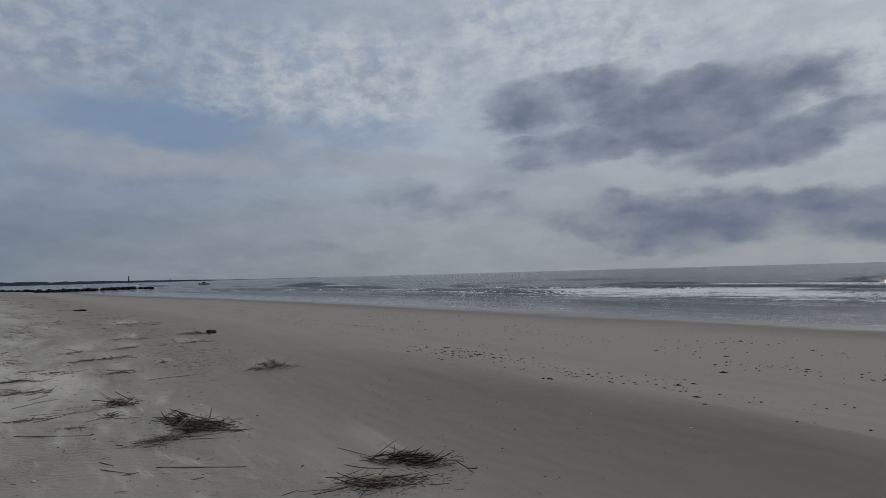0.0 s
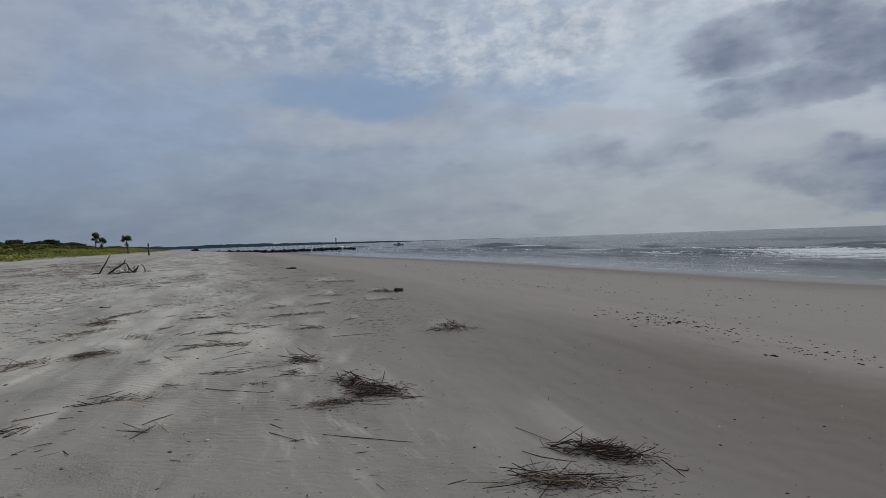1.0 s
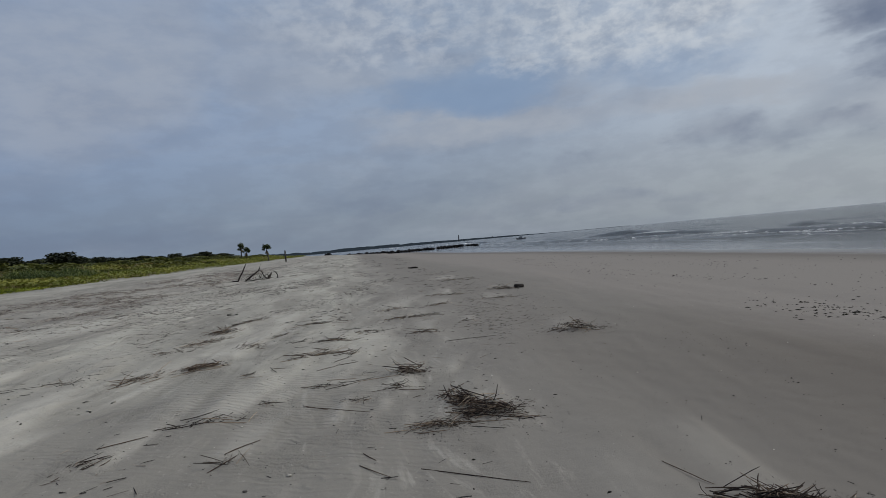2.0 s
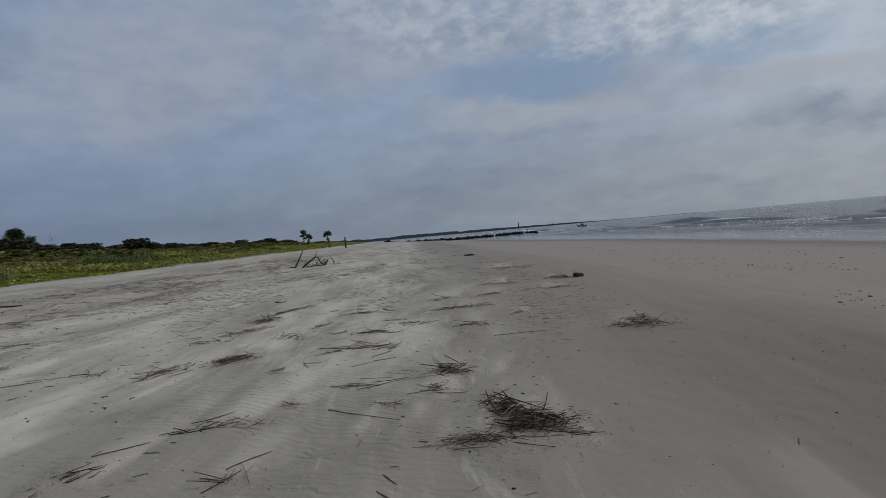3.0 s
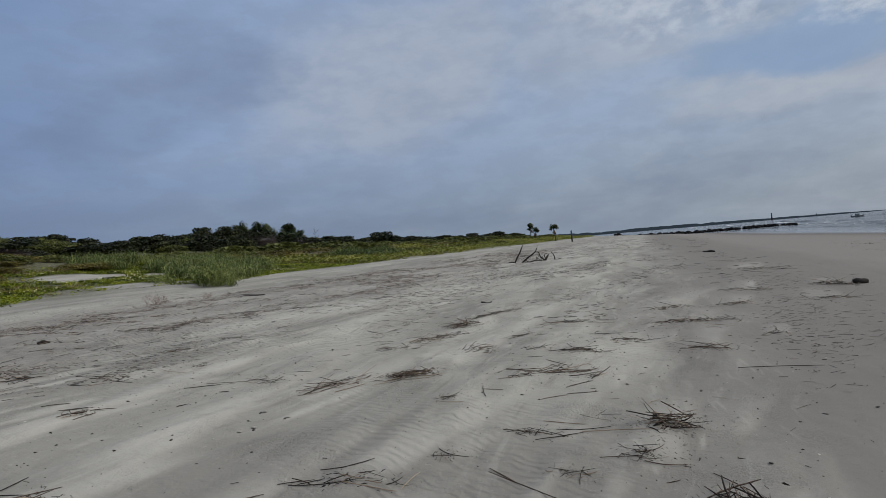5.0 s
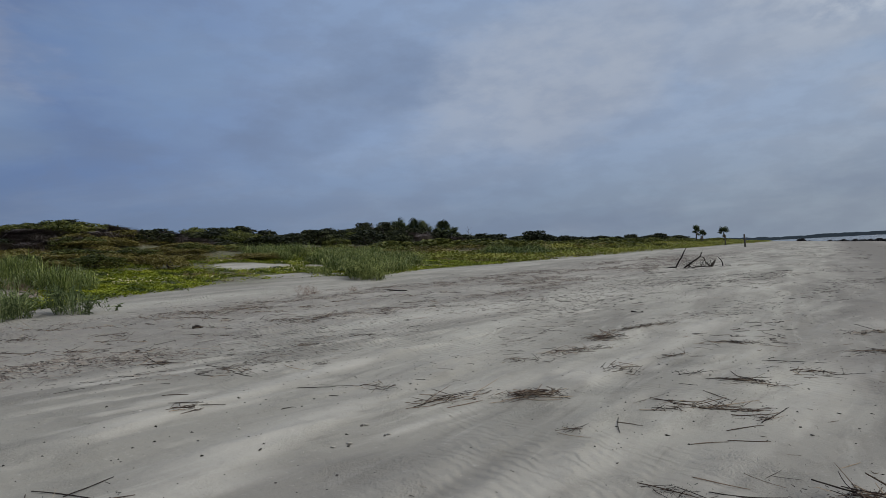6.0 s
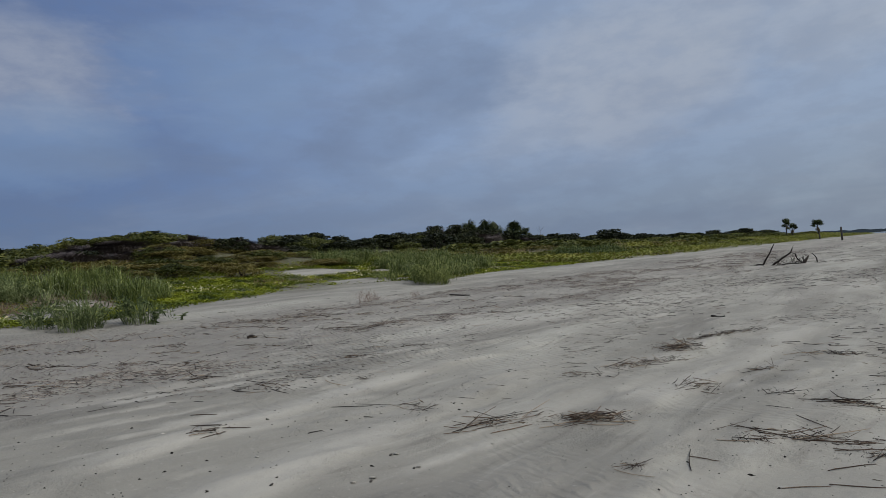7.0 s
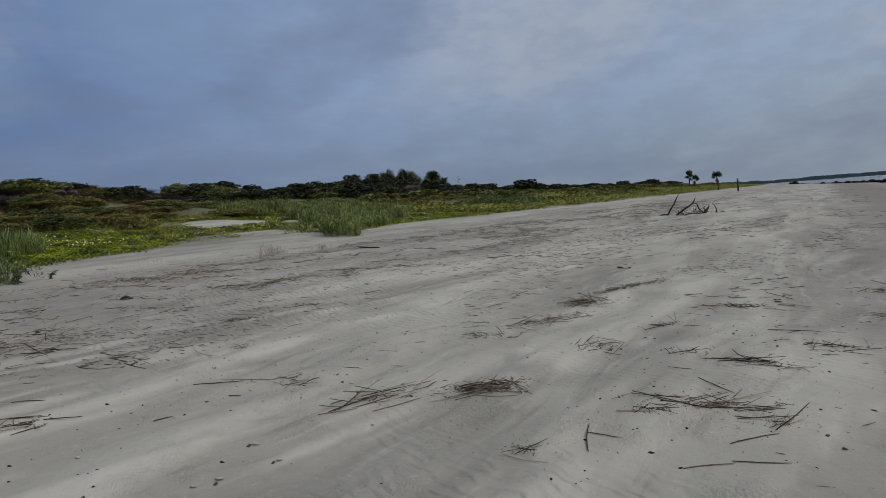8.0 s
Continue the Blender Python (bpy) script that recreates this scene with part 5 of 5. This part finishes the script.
CROWNS = {
    "green": [crown_mesh(300 + k, 3000, 0.066, BUSH, lumps=30) for k in range(4)],
    "dark": [crown_mesh(320 + k, 1900, 0.10, DARKBUSH, 0.85, lumps=22) for k in range(3)],
    "scrub": [crown_mesh(340 + k, 2200, 0.06, SCRUB, 0.55, lumps=26) for k in range(3)],
    "bare": [twig_crown(360 + k) for k in range(2)],
}
LIMB_SETS = [branching(380 + k) for k in range(3)]
TALES = {
    "green": "dense green evergreen shrub on the dune",
    "dark": "dark wind-clipped shrub thicket on the dune",
    "scrub": "low brownish green scrub on the dune",
    "bare": "leafless grey-brown twiggy shrub on the dune",
}


def shrub(kind, x, y, wide, tall, turn, k):
    top = tagged(new("shrub"), TALES[kind], "shrub", "shrubs on the dunes")
    top.location, top.rotation_euler, top.scale = (x, y, ground(x, y) - 0.06), (0, 0, turn), (wide / 2, wide / 2, tall / 1.45)
    part("crown", CROWNS[kind][k % len(CROWNS[kind])], top)
    part("branchwork", LIMB_SETS[k % 3], top)


rnd = random.Random(91)


def thicket(kind_odds, count, box, wide, tall, low=1.0):
    """Shrubs strewn over a stretch of dune; low: how much smaller they are towards the stretch's near end."""
    for k in range(count):
        x, y = rnd.uniform(box[0], box[1]), rnd.uniform(box[2], box[3])
        kind = rnd.choices(list(kind_odds), list(kind_odds.values()))[0]
        size = low + (1 - low) * (y - box[2]) / (box[3] - box[2])
        shrub(kind, x, y, rnd.uniform(*wide), size * rnd.uniform(*tall) * (0.75 if kind == "scrub" else 1), rnd.uniform(0, 6.28), k)


def far_thicket(name, label, mat, count, box, wide, tall, seed, kind="dark"):
    """Far-off shrubs joined in one mesh."""
    r = np.random.default_rng(seed)
    vs, fs, base = [], [], 0
    for k in range(count):
        x, y = r.uniform(box[0], box[1]), r.uniform(box[2], box[3])
        me = CROWNS[kind][k % 3]
        co = np.empty(len(me.vertices) * 3, np.float32)
        me.vertices.foreach_get("co", co)
        co = co.reshape(-1, 4, 3)[:: 3].reshape(-1, 3)
        mid = co.reshape(-1, 4, 3).mean(1).repeat(4, 0)
        w, h = r.uniform(*wide) / 2, r.uniform(*tall) / 1.45
        v = (mid + (co - mid) * 1.7) * np.array([w, w, h]) + np.array([x, y, ground(x, y) - 0.1])
        vs.append(v), fs.append(np.arange(base, base + len(v)).reshape(-1, 4))
        base += len(v)
    tagged(new(name, sheet(name, np.concatenate(vs), np.concatenate(fs), mat)), label, "shrubs", kind="stuff")


# first hill: green crest, grey twiggy flank, brown scrub before it
thicket({"green": 7, "dark": 1}, 46, (-46, -36, 15, 28), (2.4, 4.0), (0.8, 1.25))
far_thicket("low_shrubs", "low green shrubs on the back of the dune", BUSH, 34, (-44, -33, -6, 16), (2.2, 3.8), (0.7, 1.1), 9, "green")
thicket({"bare": 6, "dark": 1, "scrub": 2}, 34, (-37, -31.5, 14, 27.5), (2.0, 3.2), (0.75, 1.15))
thicket({"bare": 5, "scrub": 1}, 7, (-42, -37, 9.5, 13.0), (2.2, 3.2), (1.1, 1.5))
thicket({"scrub": 6, "green": 2}, 50, (-35, -25.5, -8, 16), (1.6, 3.0), (0.5, 0.9))
thicket({"scrub": 7, "green": 1}, 66, (-33.5, -25.2, 15, 27), (1.5, 2.8), (0.4, 0.75))
far_thicket("dune_scrub", "low brownish scrub covering the dune hollow", SCRUB, 36, (-50, -29, 28, 46), (2.0, 3.6), (0.4, 0.75), 10, "scrub")
far_thicket("dune_bushes", "low green bushes in the dune hollow", BUSH, 15, (-50, -30, 28, 46), (2.0, 3.6), (0.4, 0.8), 11, "green")
shrub("scrub", -23.5, 20.4, 1.7, 0.85, 0.4, 1)
# second, darker hill
thicket({"dark": 6, "green": 3, "bare": 1}, 34, (-78, -60, 48, 82), (4.0, 6.5), (1.3, 2.7), 0.8)
thicket({"dark": 5, "bare": 3, "green": 1}, 32, (-80, -58, 80, 114), (4.0, 6.5), (1.7, 2.9))
far_thicket("slope_bushes", "low green bushes on the far dune slope", BUSH, 44, (-60, -29, 40, 104), (2.6, 4.6), (0.4, 0.95), 12, "green")
far_thicket("slope_scrub", "brown scrub on the far dune slope", SCRUB, 34, (-58, -29, 40, 104), (2.6, 4.6), (0.4, 0.8), 13, "scrub")
for k, (px, py, w, h) in enumerate([(-75, 95, 4.5, 3.0), (-73.5, 97, 4.0, 3.2), (-76.5, 92.5, 3.6, 2.5), (-72.3, 98.5, 3.4, 2.6)]):
    shrub("bare", px, py, w, h, k, k)
# the line of shrubs along the beach, far off
far_thicket("far_shrubs", "dark shrub thicket along the distant dune ridge", DARKBUSH, 44, (-78, -48, 108, 250), (5.0, 9.0), (1.2, 2.5), 5)
far_thicket("low_green_shrubs", "low green shrubs rounding the dune slope", BUSH, 40, (-33, -22, 36, 120), (2.0, 4.0), (0.3, 0.7), 7)
far_thicket("low_brown_shrubs", "low brownish scrub on the dune slope", SCRUB, 30, (-34, -23, 36, 130), (2.0, 4.0), (0.3, 0.6), 8)
far_thicket("far_low_shrubs", "low green shrubs on the distant dune edge", BUSH, 60, (-48, -29, 55, 220), (4.0, 7.0), (0.6, 1.35), 6)
for k, (px, py, w, h) in enumerate([(-57, 114, 7, 2.2), (-60, 112, 7, 2.4), (-54.5, 119, 6, 2.0), (-52, 122, 9, 3.0), (-56, 150, 7, 2.6), (-50, 158, 6, 2.3), (-49, 182, 7, 2.5), (-47, 205, 8, 2.8), (-44, 222, 8, 2.4)]):
    shrub("dark", px, py, w, h, k, k)


def dead_sapling(x, y, tall, seed, label):
    r = random.Random(seed)
    lines = [([(0, 0, -0.2), (0.05, 0, 0.5 * tall), (0.02, 0.03, tall)], [0.05, 0.035, 0.012])]
    for k in range(9):
        z = tall * r.uniform(0.35, 0.95)
        a, l = r.uniform(0, 6.28), tall * r.uniform(0.15, 0.4)
        lines.append(([(0.03, 0.01, z), (l * 0.5 * math.cos(a), l * 0.5 * math.sin(a), z + 0.35 * l), (l * math.cos(a), l * math.sin(a), z + 0.9 * l)], [0.02, 0.014, 0.006]))
    ob = tagged(new("dead_sapling", tubes("dead_sapling", lines, TWIG, 5)), label, "dead tree")
    ob.location = (x, y, ground(x, y))


dead_sapling(-42.0, 31.5, 1.5, 3, "small bare dead sapling standing on the dune crest")
dead_sapling(-60.0, 108.0, 3.0, 4, "bare dead sapling among distant shrubs")


def plant_noise(seed, x, y, a, b):
    return fbm(seed, x / a, y / b, 3) + 0.5


def edge(y):
    """The plants' front line along the beach."""
    return -13.9 - 2.3 * ease(y, 10, 15) - 1.5 * np.exp(-((y - 20.5) / 2.5) ** 2) + 1.2 * np.exp(-((y - 27) / 3.0) ** 2) - 1.4 * fbm(401, y / 4.0, y * 0, 3) - 0.8 * ease(y, 30, 60)


def bare_sand(x, y):
    """Open hollows of sand among the plants."""
    return np.max([ease(((x - cx) / rx) ** 2 + ((y - cy) / ry) ** 2 + 0.9 * fbm(405, x / 1.2, y / 1.2, 2), 1.35, 0.8) for cx, cy, rx, ry in HOLLOWS], axis=0)


def in_patch(x, y, patches):
    v = np.zeros_like(x)
    for px, py, rx, ry, power in patches:
        v = np.maximum(v, power * ease(((x - px) / rx) ** 2 + ((y - py) / ry) ** 2 + 1.1 * fbm(411, x / 1.6, y / 1.6, 2), 1.15, 0.55))
    return v


GRASS_PATCHES = [(-21.4, 12.9, 3.2, 2.1, 1.0), (-18.9, 13.6, 1.7, 1.3, 1.0), (-24.5, 9.6, 2.8, 3.0, 1.0), (-26.5, 6.5, 3.0, 3.0, 0.9), ]
BACK_PATCHES = [(-26.0, 29.4, 1.9, 2.6, 1.0), (-21.3, 31.0, 3.2, 3.0, 1.0), (-17.3, 26.8, 1.7, 2.2, 0.9), (-24.5, 33.0, 2.6, 2.4, 0.8), (-23.0, 53.5, 2.6, 3.4, 1.0)]


def grass_patch(name, label, mat, spots, low, high, width, seed, lean=1.5):
    x, y = spots
    v, f = blades(x, y, low, high, width, lean, seed, droop=0.5, grow=0.35 + 0.5 * np.clip(plant_noise(425, x, y, 0.7, 0.7), 0, 1) + 0.6 * np.clip(plant_noise(427, x, y, 2.6, 2.6), 0, 1))
    tagged(new(name, sheet(name, v, f, mat)), label, "dune grass", kind="stuff")


def tufted(seed, count, box, keep, per=14, reach_=0.16):
    """Places of blades, gathered in tufts."""
    x, y = scatter(seed, count, box, keep)
    r = np.random.default_rng(seed + 1)
    return (np.repeat(x, per) + r.normal(0, reach_, len(x) * per), np.repeat(y, per) + r.normal(0, reach_, len(x) * per))


grass_patch("dune_grass", "tall green dune grass swaying in thick tufts", GRASS, tufted(31, 5000, (-29, -14.5, -2, 20), lambda x, y: in_patch(x, y, GRASS_PATCHES) * (1 - bare_sand(x, y)) * ease(plant_noise(423, x, y, 0.55, 0.55), 0.36, 0.6), per=26, reach_=0.10), 0.40, 1.0, 0.009, 32, 1.2)
grass_patch("blue_dune_grass", "arching pale green blades among dune grass", BLUEGRASS, tufted(33, 1500, (-29, -15, 0, 20), lambda x, y: in_patch(x, y, GRASS_PATCHES) * (1 - bare_sand(x, y)) * plant_noise(421, x, y, 2.5, 2.5), per=26, reach_=0.08), 0.45, 0.85, 0.008, 34, 1.5)
grass_patch("bushy_dune_grass", "dark green bushy grass in uneven clumps", DEEPGRASS, tufted(51, 6500, (-29, -15, 22, 37), lambda x, y: in_patch(x, y, BACK_PATCHES) * (1 - bare_sand(x, y)) * ease(plant_noise(433, x, y, 0.8, 0.8), 0.36, 0.6), per=24, reach_=0.13), 0.32, 1.0, 0.010, 52, 1.5)
grass_patch("far_dune_grass", "tall green grass on the dune edge farther off", DEEPGRASS, tufted(35, 2600, (-34, -17, 38, 230), lambda x, y: np.maximum(in_patch(x, y, BACK_PATCHES), 0.07 * ease(plant_noise(431, x, y, 4, 12), 0.55, 0.7)) * 0.8, per=16, reach_=0.3), 0.3, 0.8, 0.02, 36)
grass_patch("far_grass_clump", "tall green grass clump farther along the dunes", DEEPGRASS, tufted(61, 1400, (-27, -19.5, 49, 58), lambda x, y: in_patch(x, y, BACK_PATCHES), per=18, reach_=0.25), 0.45, 1.1, 0.018, 62)
grass_patch("dry_grass", "short dry brown grass between green plants", DRYGRASS, tufted(37, 3600, (-34, -15.2, -2, 44), lambda x, y: np.maximum(ease(plant_noise(441, x, y, 3, 4), 0.55, 0.75), 0.9 * ease(((x + 29) / 4) ** 2 + ((y - 20) / 4) ** 2, 1.1, 0.5)) * ease(x - edge(y), -0.2, -2.0) * (1 - bare_sand(x, y)), per=9), 0.15, 0.42, 0.008, 38)
grass_patch("far_dry_grass", "dry straw-coloured grass on distant dunes", DRYGRASS, tufted(39, 1500, (-36, -17, 40, 230), lambda x, y: ease(plant_noise(451, x, y, 5, 14), 0.48, 0.7), per=8, reach_=0.4), 0.25, 0.6, 0.03, 40)


def creeping(name, label, spots, size, seed, lift, mat=MAT_LEAF):
    x, y = spots
    r = np.random.default_rng(seed)
    c = np.stack([x, y, land(x, y) + lift * r.random(len(x)) ** 1.5], 1)
    n = r.normal(size=(len(x), 3)) * 0.4 + np.array([0, 0, 1.0])
    v, f = leaves(c, n, np.full(len(x), size), seed + 1)
    tagged(new(name, sheet(name, v, f, mat)), label, "ground cover", kind="stuff")


def mat_cover(x, y):
    front = ease(x - edge(y), 0.35, -0.9)
    return front * np.clip(2.2 * plant_noise(461, x, y, 1.6, 2.2) - 0.35, 0.05, 1) * (1 - bare_sand(x, y)) * ease(x, -27.5, -24.5)


creeping("creeping_plants", "low yellow-green creeping plants covering the dune foot", scatter(41, 430000, (-28, -14, 2, 40), mat_cover), 0.047, 42, 0.09)
creeping("far_creeping_plants", "yellow-green ground cover along the distant dune edge", scatter(43, 130000, (-40, -16.5, 40, 240), lambda x, y: ease(x - edge(y), 0.6, -1.2) * ease(x + 0.06 * y, -26, -22) * (0.35 + 0.65 * ease(plant_noise(471, x, y, 4, 9), 0.4, 0.6))), 0.14, 44, 0.35, FAR_LEAF)


def blossoms():
    x, y = scatter(45, 12000, (-27, -15, 8, 40), lambda x, y: mat_cover(x, y) * ease(plant_noise(481, x, y, 2.5, 4), 0.35, 0.6) * ease(x, -27, -22) * 0.7 * ease(y, 40, 26))
    r = np.random.default_rng(46)
    c = np.stack([x, y, land(x, y) + 0.06 + 0.07 * r.random(len(x))], 1)
    n = r.normal(size=(len(x), 3)) * 0.3 + np.array([0.35, 0, 1.0])
    v, f = leaves(c, n, np.full(len(x), 0.034), 47)
    v2, f2 = leaves(c + np.array([0, 0, 0.004]), n, np.full(len(x), 0.034), 48)
    tagged(new("pale_blossoms", sheet("pale_blossoms", np.concatenate([v, v2]), np.concatenate([f, f2 + len(v)]), PETAL)), "small pale yellow-white flowers among creeping leaves", "flowers", kind="stuff")


blossoms()


def leafy_plant(x, y, wide, tall, count, seed, mat, label):
    """An upright seaside plant: many leaning stalks set with narrow leaves."""
    r = np.random.default_rng(seed)
    top = tagged(new("dune_plant"), label, "dune plant", "green plants at the dune foot")
    top.location = (x, y, ground(x, y) - 0.02)
    a, d = r.uniform(0, 6.28, count), np.sqrt(r.random(count)) * wide * 0.48
    roots = np.stack([d * np.cos(a), d * np.sin(a) * 0.6], 1)
    zb = land(x + roots[:, 0], y + roots[:, 1]) - ground(x, y)
    v, f = blades(roots[:, 0], roots[:, 1], tall * 0.45, tall, 0.009, 1.1, seed, base=zb, heading=a, droop=0.3, grow=1.1 - 0.4 * (d / (wide * 0.48)) ** 2)
    part("stalk_tuft", sheet("stalk_tuft", v, f, mat), top)
    tips = v.reshape(-1, 6, 3)
    cs = []
    for t in np.linspace(0.2, 1.0, 7):
        lower, upper = tips[:, 0] * (1 - min(1, t / 0.6)) + tips[:, 3] * min(1, t / 0.6), tips[:, 4]
        p = lower if t < 0.6 else tips[:, 3] * (1 - (t - 0.6) / 0.4) + upper * ((t - 0.6) / 0.4)
        cs.append(p + r.normal(0, 0.025, p.shape))
    c = np.concatenate(cs)
    n = r.normal(size=c.shape) + np.array([0, 0, 0.3])
    lv, lf = leaves(c, n, np.full(len(c), 0.075), seed + 3, 0.17)
    part("foliage", sheet("foliage", lv, lf, mat), top)


leafy_plant(-13.8, 9.45, 0.8, 0.6, 40, 501, BLUEGRASS, "sparse green dune plant rooted in bare sand")
leafy_plant(-12.7, 9.75, 0.8, 0.85, 55, 502, BLUEGRASS, "bushy green dune plant at the vegetation's edge")
leafy_plant(-13.0, 10.15, 0.9, 0.95, 80, 509, BLUEGRASS, "bushy green dune plant at the vegetation's edge")
leafy_plant(-12.4, 11.0, 0.95, 0.88, 80, 503, BLUEGRASS, "bushy green dune plant with arching stems")
leafy_plant(-12.2, 11.75, 0.25, 0.5, 4, 504, BLUEGRASS, "single thin arching dune plant")
leafy_plant(-14.3, 22.8, 1.7, 1.0, 260, 505, DEEPGRASS, "dense green plant clump at the dune foot")
leafy_plant(-15.4, 23.9, 1.6, 0.95, 200, 510, DEEPGRASS, "dense green plant clump at the dune foot")
leafy_plant(-18.2, 24.2, 1.4, 0.5, 80, 506, DEEPGRASS, "low dark green plant on sand")
leafy_plant(-14.9, 8.6, 1.6, 0.4, 50, 507, GRASS, "low green plants spreading over sand")
leafy_plant(-16.6, 7.4, 1.6, 0.7, 70, 508, GRASS, "green dune plant beside brown grass")
leafy_plant(-20.9, 10.9, 1.5, 0.95, 260, 511, BLUEGRASS, "feathery dark green bush before tall grass")


def tumble_plant(x, y, wide, tall, seed, label):
    """A dry reddish, finely branched weed."""
    r = np.random.default_rng(seed)
    count = int(110 * wide)
    a, d = r.uniform(0, 6.28, count), np.sqrt(r.random(count)) * wide * 0.35
    v, f = blades(d * np.cos(a), d * np.sin(a), tall * 0.3, tall, 0.0028, 2.2, seed, base=np.full(count, -0.02), grow=r.uniform(0.4, 1.0, count))
    # side twigs from halfway up
    root = v.reshape(-1, 6, 3)[:, 3]
    w, g = blades(root[:, 0], root[:, 1], tall * 0.2, tall * 0.6, 0.0024, 2.2, seed + 1, base=root[:, 2])
    ob = tagged(new("dry_weed", sheet("dry_weed", np.concatenate([v, w]), np.concatenate([f, g + len(v)]), REDWEED)), label, "dry plant", "dry weeds")
    ob.location = (x, y, ground(x, y))


tumble_plant(-11.1, 16.6, 0.9, 0.42, 601, "thin dry reddish weed standing in sand")
tumble_plant(-19.6, 11.5, 1.6, 0.45, 602, "dry reddish brown weed clump at the dune foot")
tumble_plant(-17.6, 12.2, 1.2, 0.4, 603, "dry tan weed clump among green plants")
tumble_plant(-10.6, 17.9, 0.4, 0.25, 604, "small dry weed in the wrack")
tumble_plant(-17.4, 9.7, 1.7, 0.55, 605, "dry reddish weed clump beside tall grass")
tumble_plant(-19.6, 12.9, 1.2, 0.4, 606, "dry tan weed clump in open sand")
